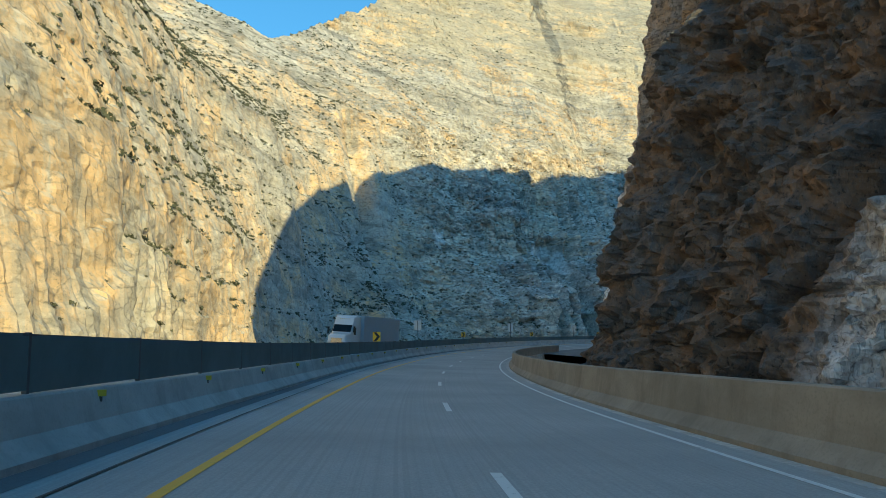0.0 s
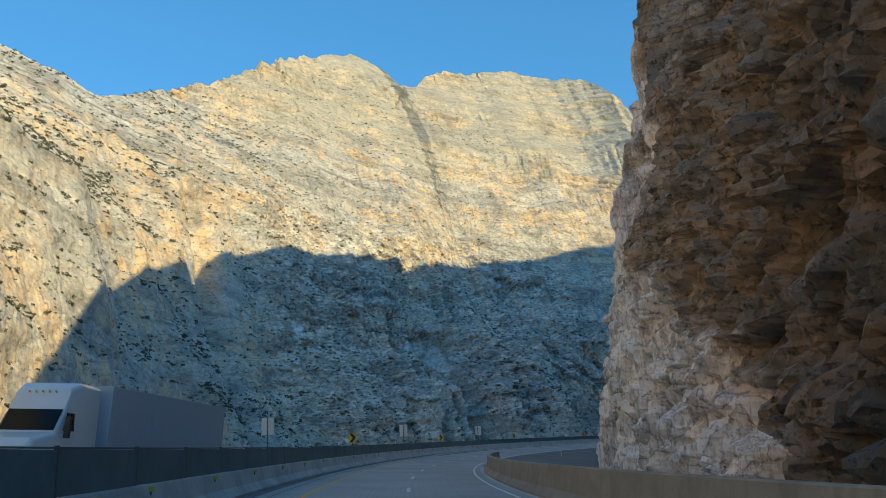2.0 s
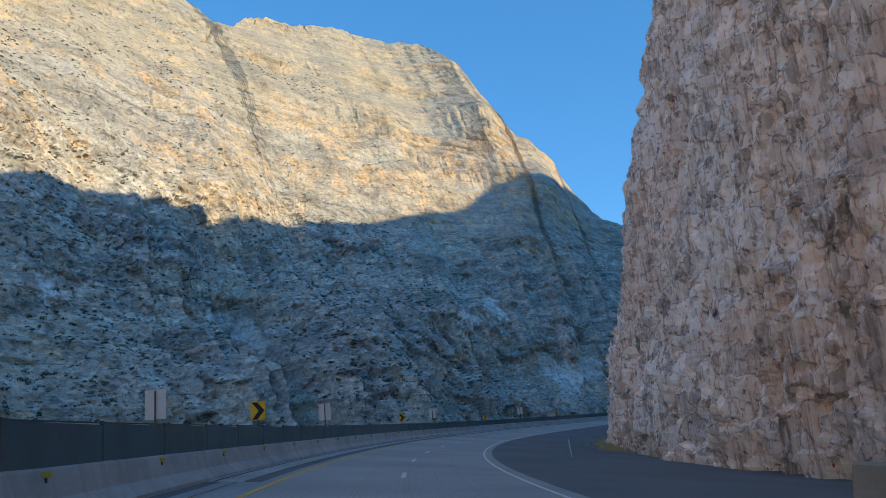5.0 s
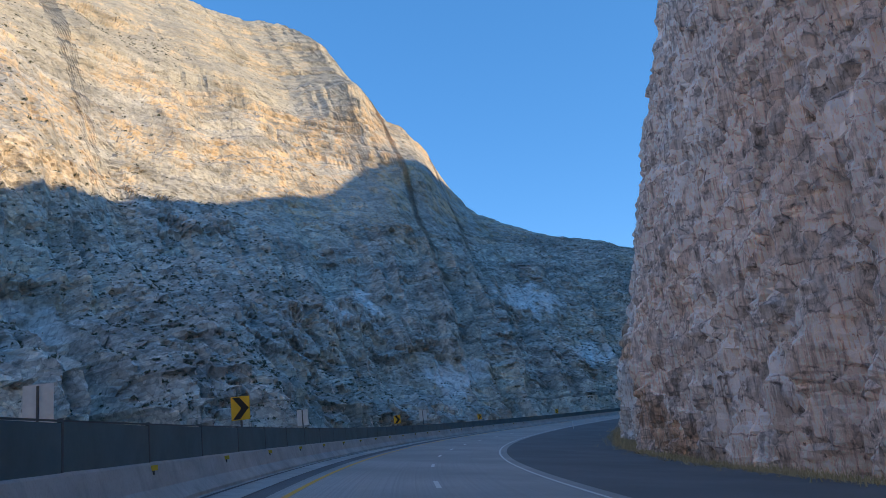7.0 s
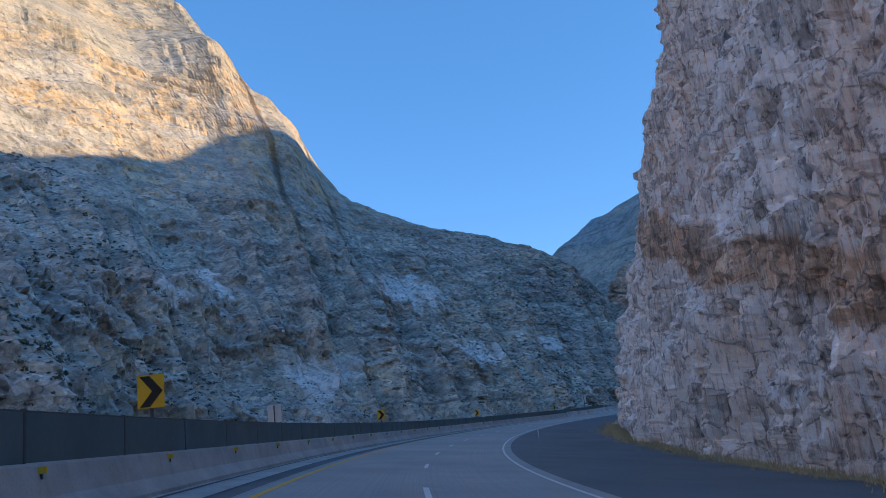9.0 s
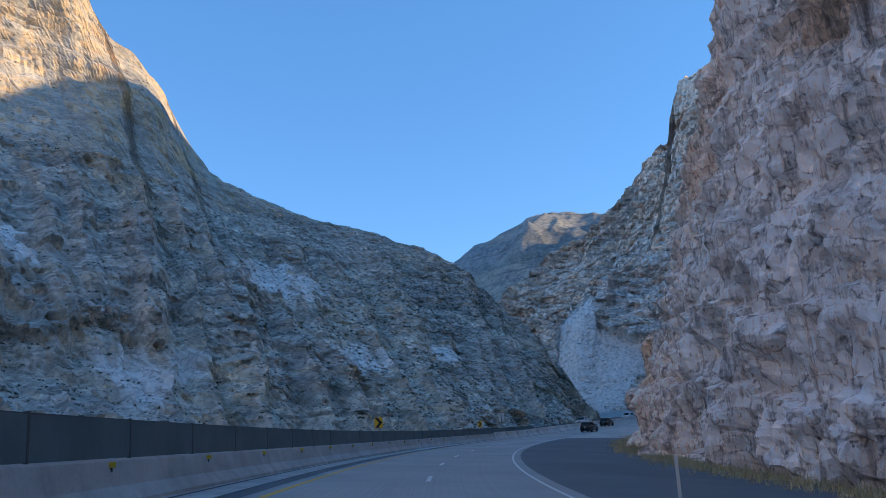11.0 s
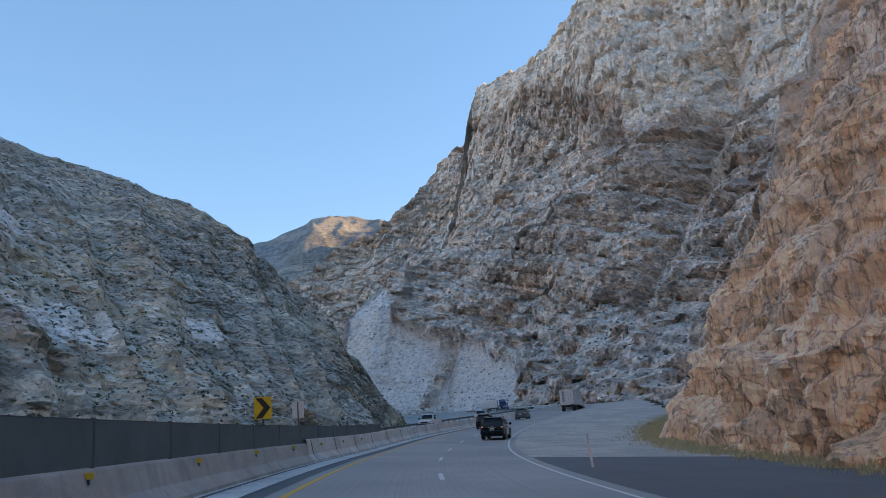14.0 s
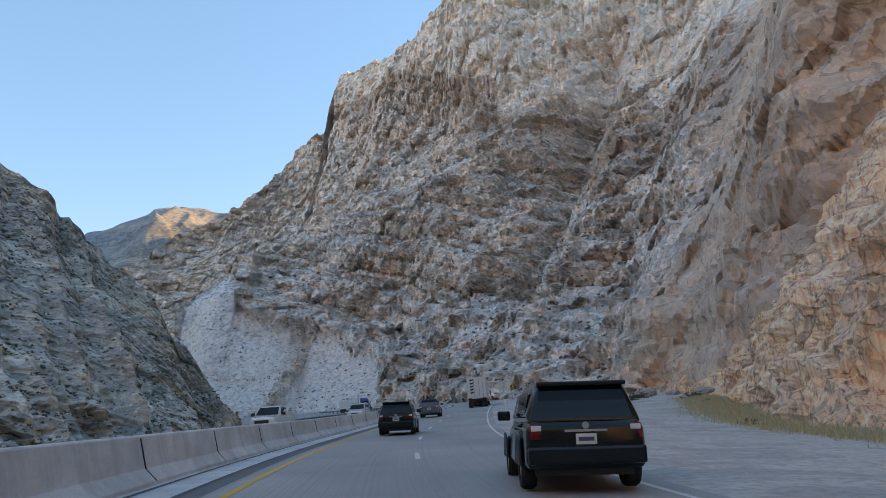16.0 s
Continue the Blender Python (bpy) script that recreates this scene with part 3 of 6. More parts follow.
WEST_HIGH = [
    [580, 610, 640, 680], [580, 600, 640, 680], [570, 600, 640, 680], [580, 620, 660, 700], [560, 600, 650, 700], [500, 600, 700, 800],
    [445, 545, 650, 740], [462, 545, 655, 740], [440, 515, 630, 720], [415, 488, 600, 690], [405, 468, 570, 650], [382, 438, 525, 600],
    [385, 440, 510, 580], [350, 405, 475, 545], [350, 400, 470, 540], [350, 400, 470, 540]]
WEST_HIGH += [[322, 380, 460, 530], [300, 360, 440, 510], [285, 345, 430, 500], [330, 390, 480, 560], [470, 540, 640, 740]]
west_at = table(WEST_A, WEST_Z, [a + b + c for a, b, c in zip(WEST_LOW, WEST_MID, WEST_HIGH)])
WEST_TOP = ([35, 39, 39.6, 41, 42.3, 43.6, 45, 47, 50, 55, 59.6, 60.4, 62.6, 63, 65, 67, 67.5, 69.5, 72, 77, 79, 84, 86, 88, 90, 91.5, 92.8, 94, 97, 100, 108, 115, 120, 128, 133.5, 137, 141, 146, 155, 175, 200, 240],
            [-6, 8, 28, 47, 65, 80, 95, 104, 115, 127, 148, 166, 184, 203, 216, 228, 290, 342, 389, 408, 413, 386, 386, 364, 338, 316, 318, 364, 362, 345, 280, 234, 210, 170, 154, 161, 163, 170, 185, 190, 200, 210])


def west_crop(a, z, x, y):
    """Where bare crags break out of the lower slopes."""
    out = smooth(0.02, 0.42, fbm(x / 46, y / 46, z / 26, 4, 0.55, 81))
    return out * smooth(135, 95, z) * smooth(118, 108, a)


def west_zones(a, z, x, y):
    line = 205 + 35 * fbm(x / 90, y / 90, 0 * z, 3, 0.5, 85)
    return {"crown": smooth(-15, 35, z - line), "crop": west_crop(a, z, x, y), "rubble": smooth(140, 100, z + 0 * a) * smooth(126, 116, a)}


def west_shape(a, z, r, x, y):
    """Ribs, ledges and gullies of the sunlit wall."""
    scree = smooth(100, 40, z) * smooth(112, 104, a) * 0.75 + smooth(66, 60, a) * 0.6
    scree = np.clip(scree, 0, 0.85)
    rib = ridged(x / 42, y / 42, z / 130, 4, 0.5, 17)
    led = z + 9 * fbm(x / 70, y / 70, z / 90, 4, 0.5, 21) + 0.05 * x + 0.06 * y
    saw = led / 19.0 - np.floor(led / 19.0)
    saw2 = led / 6.7 - np.floor(led / 6.7)
    bedded = np.clip(0.7 + 0.9 * fbm(x / 60, y / 60, z / 30, 2, 0.5, 25), 0, 1)
    rough = fbm(x / 9, y / 9, z / 7, 4, 0.55, 31)
    fine = fbm(x / 3.1, y / 3.1, z / 2.2, 2, 0.5, 41)
    crag = blocks(x / 8, y / 8, z / 6, 61) * 0.5 + blocks(x / 3.4, y / 3.4, z / 2.6, 62) * 0.65 + blocks(x / 1.6, y / 1.6, z / 1.2, 63) * 0.3
    strata = (smooth(0.0, 0.85, saw) - 0.5) * 5.0 + (smooth(0.0, 0.7, saw2) - 0.5) * 1.8
    up = smooth(90, 200, z)
    slick = smooth(117, 126, a) * smooth(260, 200, z)
    flute = ridged(a * 2.4, 0 * z, z / 110, 3, 0.55, 71)
    dr = -rib * 3.2 * (1 - 0.6 * scree) - flute * 1.5 * np.clip(fbm(x / 45, y / 45, z / 45, 2, 0.5, 73), 0, 1) * (1 - scree) * (1 - 0.7 * slick) - strata * bedded * (0.15 + 0.75 * up) * (1 - scree) + rough * (1.2 + 0.9 * scree) * (1 - 0.65 * slick) * (1 - 0.62 * up) + (fine * 0.6 + crag) * (1 - 0.3 * scree) * (1 - 0.72 * slick) * (1 - 0.66 * up)
    # the dark gully that runs down from the notch in the crest
    line = 97.0 - (z - 215) * 0.045
    dr = dr + 3 * np.exp(-((a - line - 0.35 * fbm(z / 14, 0 * z, 0 * a, 3, 0.5, 79)) / 0.15) ** 2) * smooth(255, 280, z) * smooth(340, 310, z)
    # the deep corner between the two buttresses
    dr = dr + 9 * np.exp(-((a - 127.5) / 1.3) ** 2) * smooth(120, 95, z)
    dr = dr - 5 * np.exp(-((a - 131.5) / 2.2) ** 2) * smooth(125, 100, z)
    # the dry ravine at the foot
    dr = dr + 26 * np.exp(-((a - 101.5) / 1.6) ** 2) * smooth(75, 40, z)
    # gullies down the lower slopes, and tilted crags between them
    low = smooth(125, 80, z) * smooth(116, 106, a)
    gully = ridged(a * 0.55 + 0.012 * z + 0.3 * fbm(x / 40, y / 40, z / 40, 2, 0.5, 83), 0 * z, z / 150, 3, 0.5, 84)
    dr = dr - low * 5.5 * (gully - 0.3)
    crop = west_crop(a, z, x, y)
    dip = 0.80 * z + 0.42 * x - 0.25 * y + 4 * fbm(x / 30, y / 30, z / 30, 3, 0.5, 86)
    step = dip / 8.5 - np.floor(dip / 8.5)
    dr = dr - crop * (1 - 0.5 * smooth(70, 60, a)) * (2.5 + 4.2 * (smooth(0, 0.75, step) - 0.5) + 2.2 * blocks(x / 8, y / 8, z / 6, 64) + 1.2 * blocks(x / 3.5, y / 3.5, z / 2.8, 65))
    dz = 0.9 * fbm(x / 7, y / 7, z / 7, 3, 0.5, 51)
    return dr, dz * (z > -5) * (1 - 0.8 * up)


WEST_PALE = ((101.5, 48, 2.0, 8), (71.6, 22, 1.6, 6), (69.0, 26, 1.2, 5), (60, 64, 2.6, 10), (79.5, 51, 1.3, 4), (57, 30, 2.0, 5), (75.5, 60, 0.8, 7), (50, 34, 1.2, 4), (117, 55, 0.8, 4))


def west_pale(a, z):
    x = a * 5.0
    out = 0 * z * a
    for ca, cz, wa, wz in WEST_PALE:
        d = ((a - ca) / wa) ** 2 + ((z - cz) / wz) ** 2
        out = np.maximum(out, smooth(1.3, 0.7, d + 0.9 * fbm(x / 3, 0 * a, z / 5, 3, 0.6, 77)))
    return out


wall_west = wall("canyon_wall_west", (120, 150), (35.5, 238), WEST_TOP, west_at, -12, M_SUNWALL, (1150, 330, 24), west_shape, west_pale, west_zones)
tagged(wall_west, "tan limestone canyon wall, ledged and stained, upper half in sun", "cliff", kind="structure")

EAST_A = [-50, -40, -28, -22, -17, -12, -7, -3, 1, 5, 9, 12, 16, 22, 27]
EAST_Z = [-5, 0, 25, 50, 80, 120, 165, 230, 320, 420, 580, 720]
EAST_LOW = [[158, 165, 180, 198, 220, 250], [172, 176, 188, 205, 230, 262], [215, 222, 252, 290, 325, 375], [228, 235, 300, 342, 385, 445], [255, 262, 308, 350, 398, 458], [292, 300, 345, 390, 425, 475],
            [332, 340, 382, 418, 440, 470], [362, 370, 410, 430, 460, 500], [387, 395, 425, 450, 485, 535], [392, 400, 430, 455, 490, 560], [412, 420, 440, 455, 478, 560],
            [442, 450, 470, 490, 510, 640], [590, 600, 640, 680, 730, 800], [680, 690, 730, 770, 810, 850], [700, 720, 760, 800, 840, 880]]
EAST_HIGH = [[290, 340, 400, 470, 600, 720], [310, 370, 440, 530, 680, 800], [430, 500, 580, 680, 840, 960], [508, 552, 630, 720, 900, 1020], [515, 572, 630, 720, 900, 1020], [530, 583, 650, 745, 950, 1080],
             [540, 610, 655, 755, 1000, 1130], [570, 655, 720, 800, 1050, 1180], [595, 690, 780, 900, 1150, 1280], [640, 760, 880, 1000, 1220, 1340], [740, 860, 1000, 1100, 1270, 1390],
             [800, 900, 1030, 1130, 1300, 1400], [850, 950, 1060, 1160, 1320, 1420], [880, 950, 1060, 1160, 1320, 1420], [900, 960, 1060, 1160, 1320, 1420]]
east_at = table(EAST_A, EAST_Z, [a + b for a, b in zip(EAST_LOW, EAST_HIGH)])
EAST_TOP = ([-50, -40, -28, -20, -10, -5, -3.6, 1, 1.6, 4, 6.9, 7.3, 8, 10.7, 13, 15, 18, 20, 21.8, 24, 27],
            [200, 330, 420, 560, 650, 700, 620, 560, 540, 560, 574, 560, 410, 383, 305, 272, 250, 211, 190, 120, 40])


def east_pale(a, z):
    """The smooth pale slabs at the foot of the far cliff."""
    wob = 9 * fbm(a * 0.8, 0 * a, z / 30, 3, 0.5, 181)
    one = smooth(4, -4, z - np.interp(a, [2.3, 4.9, 8.4, 10.4, 11.6, 12.6], [46, 61, 82, 110, 120, 60]) + wob * 0.5)
    one = one * smooth(0, 0.25, a - 2.3 - (47 - z) * 0.07) * smooth(12.6, 12.2, a)
    two = smooth(4, -4, z - np.interp(a, [-5.4, -4.1, -1.1, 1.8, 2.6], [10, 25, 41, 56, 58]) + wob * 0.4) * smooth(-5.4, -5.0, a) * smooth(0.1, -0.1, a - 1.8 - (55 - z) * 0.045)
    return np.clip(one + two, 0, 1)


def east_zones(a, z, x, y):
    """The pale crown, the dark belt under it and the brown buttress beside the road."""
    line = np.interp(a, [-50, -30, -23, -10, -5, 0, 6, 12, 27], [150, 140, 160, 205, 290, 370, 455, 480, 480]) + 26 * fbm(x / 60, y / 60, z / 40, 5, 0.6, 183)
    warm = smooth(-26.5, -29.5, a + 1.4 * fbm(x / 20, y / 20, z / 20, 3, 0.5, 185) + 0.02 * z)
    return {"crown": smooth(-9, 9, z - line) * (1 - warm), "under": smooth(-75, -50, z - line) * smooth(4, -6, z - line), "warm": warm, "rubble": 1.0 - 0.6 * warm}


def east_shape(a, z, r, x, y):
    rib = ridged(x / 75, y / 75, z / 110, 5, 0.5, 111)
    crown = east_zones(a, z, x, y)["crown"]
    led = z + 9 * fbm(x / 120, y / 120, z / 120, 3, 0.5, 121) - 0.10 * x - 0.30 * y
    saw = led / 24.0 - np.floor(led / 24.0)
    saw2 = led / 8.3 - np.floor(led / 8.3)
    rough = fbm(x / 13, y / 13, z / 9, 4, 0.55, 131)
    fine = fbm(x / 4, y / 4, z / 3, 2, 0.5, 141)
    crag = blocks(x / 11, y / 11, z / 9, 161) * 1.6 + blocks(x / 4.5, y / 4.5, z / 3.5, 162) * 1.1 + blocks(x / 2.1, y / 2.1, z / 1.7, 163) * 0.5
    strata = (smooth(0.0, 0.8, saw) - 0.5) * 9 + (smooth(0.0, 0.7, saw2) - 0.5) * 3.4
    slab = east_pale(a, z)
    flute = ridged(a * 1.6, 0 * z, z / 140, 3, 0.55, 171)
    dr = (-rib * 11.0 - strata * 1.35 * (1 - 0.6 * crown) + rough * 1.3 + crag * (0.85 - 0.5 * crown) - 7.0 * crown + 3.6 * blocks(x / 24, y / 24, z / 15, 167) - flute * 4.5 * smooth(150, 260, z) - 5.0 * blocks(x / 16, y / 16, z / 60, 166) * smooth(170, 260, z)) * (1 - 0.85 * slab) + fine * 0.9
    dr = dr + 10 * np.exp(-((a - 2.8) / 0.7) ** 2) * smooth(110, 60, z)
    dr = dr + 40 * np.exp(-((a + 14.5 + z * 0.012) / 1.5) ** 2) * smooth(20, 60, z) * smooth(300, 200, z)
    dr = dr * (1 - 0.6 * smooth(-20, -32, a))
    return dr, 1.2 * fbm(x / 10, y / 10, z / 10, 3, 0.5, 151) * (z > 0)


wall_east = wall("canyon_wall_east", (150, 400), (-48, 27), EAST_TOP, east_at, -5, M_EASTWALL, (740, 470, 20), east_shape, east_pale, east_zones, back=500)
tagged(wall_east, "high grey and brown banded cliff in shade", "cliff", kind="structure")

# ---------------------------------------------------------------- the road cut and the mountain inside the bend
CUT_S = [20, 34, 40, 49, 55, 62, 75, 90, 104, 116, 130, 145, 170, 210, 240, 265, 290, 320, 350, 380, 400, 420, 440, 456, 470, 500, 530, 560, 600]
CUT_O = [40, 30, 23.5, 19.5, 16.0, 13.0, 15.5, 17.2, 16.8, 17.4, 20.2, 21.0, 19.4, 17.4, 18.0, 18.0, 17.4, 16.2, 16.0, 16.4, 17.2, 18.0, 20.0, 21.5, 24, 30, 33, 32, 36]
CUT_B = [0.4, 0.4, 0.4, 0.36, 0.32, 0.30, 0.24, 0.22, 0.19, 0.19, 0.21, 0.21, 0.22, 0.25, 0.27, 0.26, 0.27, 0.27, 0.33, 0.44, 0.55, 0.6, 0.62, 0.62, 0.68, 0.8, 0.95, 1.1, 1.3]


def columns(s, z, w, h, seed):
    """Split columns between drill lines: uneven depth, broken across, with a groove at each side."""
    q = s / w + 0.35 * vnoise(s / w / 2.3, z / h / 1.5, 0 * s, seed)
    i = np.floor(q).astype(np.int64)
    r = z / h + 5 * hash3(i, 0 * i, 0 * i, seed + 1) + 0.4 * vnoise(s / w, z / h, 0 * s, seed + 2)
    j = np.floor(r).astype(np.int64)
    edge = np.abs(q - i - 0.5) * 2
    return hash3(i, j, 0 * i, seed + 3), smooth(0.62, 1.0, edge), smooth(0.86, 1.0, np.abs(r - j - 0.5) * 2)


def cut_wall():
    s = np.concatenate([np.arange(24, 96, 0.26), np.arange(96, 200, 0.22), np.arange(200, 450, 0.34), np.arange(450, 600, 0.7)])[:, None]
    top = 52.0 + 0 * s
    v = np.linspace(0, 1, 190)[None, :] ** 1.15
    z = -2.5 + (top + 2.5) * v
    o = np.interp(s, CUT_S, CUT_O) + np.interp(s, CUT_S, CUT_B) * np.clip(z, 0, 100) - 1.6
    o = o + 5.0 * smooth(27, 33, z) * smooth(112, 100, s) * smooth(60, 80, s)
    early = smooth(112, 96, s)
    late = smooth(285, 330, s)
    drill = (1 - early) * (1 - late * 0.5)
    rib = ridged(s / 7.0, 0 * s, z / 40, 3, 0.5, 211) * 0.8
    slot = ridged(s / 1.25, 0 * s, z / 16, 3, 0.55, 221) * 0.5 + ridged(s / 3.1, 0 * s, z / 22, 2, 0.5, 225) * 0.4
    crag = fbm(s / 9, o / 9, z / 8, 5, 0.55, 231)
    block = fbm(s / 2.6, o / 2.6, z / 2.0, 3, 0.55, 241)
    led = z + 2.5 * fbm(s / 20, 0 * s, z / 20, 3, 0.5, 251) - 0.04 * s
    saw = led / 5.2 - np.floor(led / 5.2)
    strata = (smooth(0, 0.8, saw) - 0.5)
    fis = np.exp(-((s - 64 - 0.25 * z) / 1.3) ** 2) * 2.2 + np.exp(-((s - 47 + 0.3 * z) / 1.2) ** 2) * 2.4 + np.exp(-((s - 81 - 0.2 * z) / 1.0) ** 2) * 1.5
    d = -rib * drill - slot * drill + crag * (0.35 + 0.6 * early + 0.7 * late) + block * (0.22 + 0.4 * early + 0.4 * late) + fbm(s / 0.9, o / 0.9, z / 0.8, 2, 0.5, 245) * (0.10 + 0.18 * early) - strata * (0.25 * early + 0.9 * late) + fis * early
    # holes and overhangs
    for hs, hz, hw, hd in ((57, 15, 1.7, 2.2), (60, 24, 1.5, 2.0), (70, 27, 1.2, 2.5), (349, 24, 1.0, 1.4), (358, 23, 0.9, 1.2), (366, 15, 1.3, 1.5), (430, 5, 1.6, 1.8), (446, 14, 1.2, 1.4)):
        d = d + hd * np.exp(-(((s - hs) / hw) ** 2 + ((z - hz) / (hw * 1.3)) ** 2))
    # diagonal joints in the late part
    for js, lean in ((352, 0.55), (366, 0.7), (384, 0.5), (408, 0.6), (426, 0.55), (441, 0.6)):
        q = (s - js - lean * z)
        d = d + late * (1.1 * np.exp(-(q / 0.5) ** 2) + 0.9 * smooth(0.2, 3.0, q) * smooth(9, 3.0, q))
    d = d + (blocks(s / 2.4, o / 2.4, z / 4.0, 291) * 0.20 + blocks(s / 1.1, o / 1.1, z / 1.7, 292) * 0.19 + blocks(s / 0.6, o / 0.6, z / 0.7, 293) * 0.10) * (1.0 + 0.8 * early - 0.35 * late)
    for w, h, depth, groove in ((2.6, 7.0, 0.34, 0.42), (1.05, 2.6, 0.24, 0.30)):
        face, side_cut, cross_cut = columns(s, z, w, h, 295 + int(w * 10))
        d = d + drill * (depth * face + groove * side_cut * (0.6 + 0.4 * face) + 0.5 * groove * cross_cut)
    # big broken masses, thin ledges and hollows in the undressed rock at the start
    raw = smooth(108, 98, s)
    ledge = z + 0.8 * fbm(s / 8, 0 * s, z / 6, 3, 0.5, 296) - 0.10 * s
    shelf = ledge / 1.5 - np.floor(ledge / 1.5)
    d = d + raw * (blocks(s / 6, o / 6, z / 7, 297) * 0.6 + blocks(s / 2.4, o / 2.4, z / 2.6, 298) * 0.35 - 0.45 * smooth(0, 0.7, shelf) * smooth(72, 88, s))
    hollow = fbm(s / 7, 0 * s, z / 5.5, 3, 0.5, 299)
    d = d + raw * 2.0 * smooth(0.25, 0.65, hollow)
    slope = np.interp(s + 4, CUT_S, CUT_O) - np.interp(s - 4, CUT_S, CUT_O)
    slope = slope / 8 * smooth(110, 90, s)
    long = np.sqrt(1 + slope ** 2)
    o = o + d / long
    x, y, zr = on_road(s - d * slope / long, o)
    zz = z + 0.9 + 0.35 * fbm(s / 3, 0 * s, z / 3, 3, 0.5, 261)
    # bench above and slope back to the ridge
    w = np.linspace(0, 1, 26)[None, 1:]
    cx, cy = np.interp(s, RIDGE_S, RIDGE_X), np.interp(s, RIDGE_S, RIDGE_Y)
    cz = np.interp(s, RIDGE_S, RIDGE_Z) - 108 * np.exp(-((s - 133) / 4.0) ** 4)
    xb = x[:, -1:] + (cx - x[:, -1:]) * w
    yb = y[:, -1:] + (cy - y[:, -1:]) * w
    zb = zz[:, -1:] + (cz - zz[:, -1:]) * w ** 0.85 + 2.0 * fbm(xb / 18, yb / 18, 0 * xb, 3, 0.5, 271) * smooth(0, 0.3, w) * smooth(1.0, 0.8, w)
    wb = np.linspace(0, 1, 12)[None, 1:]
    xc = cx + (CX - cx) * 0.5 * wb
    yc = cy + (CY - cy) * 0.5 * wb
    zc = cz - 90 * wb
    X, Y, Z = (np.concatenate(p, 1) for p in ((x, xb, xc), (y, yb, yc), (zz, zb, zc)))
    n = X.shape[1]
    zfull = np.concatenate([z, np.full((1, n - z.shape[1]), 60.0) + 0 * s], 1)
    full = lambda v: np.concatenate([v, np.repeat(v[:, -1:], n - v.shape[1], 1)], 1)
    band_mid = 5.2 + (s - 260) * 0.265
    band = smooth(2.0, 1.6, np.abs(z - band_mid - 1.0 * fbm(s / 6, 0 * s, z / 6, 3, 0.5, 281))) * smooth(226, 240, s) * smooth(330, 318, s)
    layer = z - (6.0 + (s - 352) * 0.24) + 0.8 * fbm(s / 5, 0 * s, z / 5, 3, 0.5, 285)
    over = smooth(0, 1.0, layer) * smooth(15, 12, layer) * smooth(322, 330, s) * smooth(418, 404, s)
    grey = np.clip(0.5 * over + smooth(0, 1.0, band_mid - 2.6 - z) * smooth(226, 240, s) * smooth(318, 300, s) * 0.7, 0, 1)
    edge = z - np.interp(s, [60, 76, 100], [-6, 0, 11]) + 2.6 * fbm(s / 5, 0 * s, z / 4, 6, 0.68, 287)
    pale = smooth(84, 96, s) * smooth(150, 122, s) * 0.9 * smooth(1.0, -1.2, edge - 0.5 * np.clip(s - 100, 0, 40)) + smooth(44, 40, s) * smooth(16, 8, z) * 0.9
    grey = np.clip(grey + pale, 0, 1)
    # where the near face takes the colour with shade painted in
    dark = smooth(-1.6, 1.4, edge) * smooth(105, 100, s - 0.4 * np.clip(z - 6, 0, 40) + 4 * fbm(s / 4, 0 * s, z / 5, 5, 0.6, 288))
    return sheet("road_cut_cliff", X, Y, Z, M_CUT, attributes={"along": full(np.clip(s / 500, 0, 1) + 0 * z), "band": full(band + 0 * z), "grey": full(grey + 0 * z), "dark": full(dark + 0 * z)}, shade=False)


RIDGE_S = [20, 40, 60, 85, 110, 150, 185, 220, 270, 320, 400, 490, 600]
RIDGE_X = [75, 40, 36, 46, 62, 92, 120, 150, 180, 205, 225, 270, 400]
RIDGE_Y = [5, 35, 60, 95, 122, 158, 180, 188, 195, 195, 195, 185, 120]
RIDGE_Z = [30, 60, 80, 120, 147, 172, 187, 197, 205, 213, 190, 150, 120]
CX, CY = 190.0, 90.0
cut = cut_wall()
tagged(cut, "blasted brown and grey road cut cliff with drill marks", "cliff", kind="structure")


def bluff():
    """The lower bluff that runs on behind, on the inside of the bend."""
    s = np.arange(S0, 30, 1.6)[:, None]
    v = np.linspace(0, 1, 46)[None, :]
    z = -4 + 48 * smooth(0, 0.2, v) - 38 * smooth(0.6, 1.0, v) + 5 * fbm(s / 14, v * 6, 0 * s, 4, 0.5, 311) * smooth(0, 0.2, v)
    o = 21 + smooth(10, 30, s) * 8 + 70 * v + 3 * fbm(s / 9, z / 8, 0 * s, 3, 0.5, 312)
    x, y, zr = on_road(s, o)
    # dark 1.0: the whole bluff takes the painted shade colour
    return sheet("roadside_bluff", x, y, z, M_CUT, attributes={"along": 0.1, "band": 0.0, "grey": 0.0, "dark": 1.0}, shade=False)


tagged(bluff(), "rocky bluff beside the road, its shade put into the colour", "cliff", kind="structure")


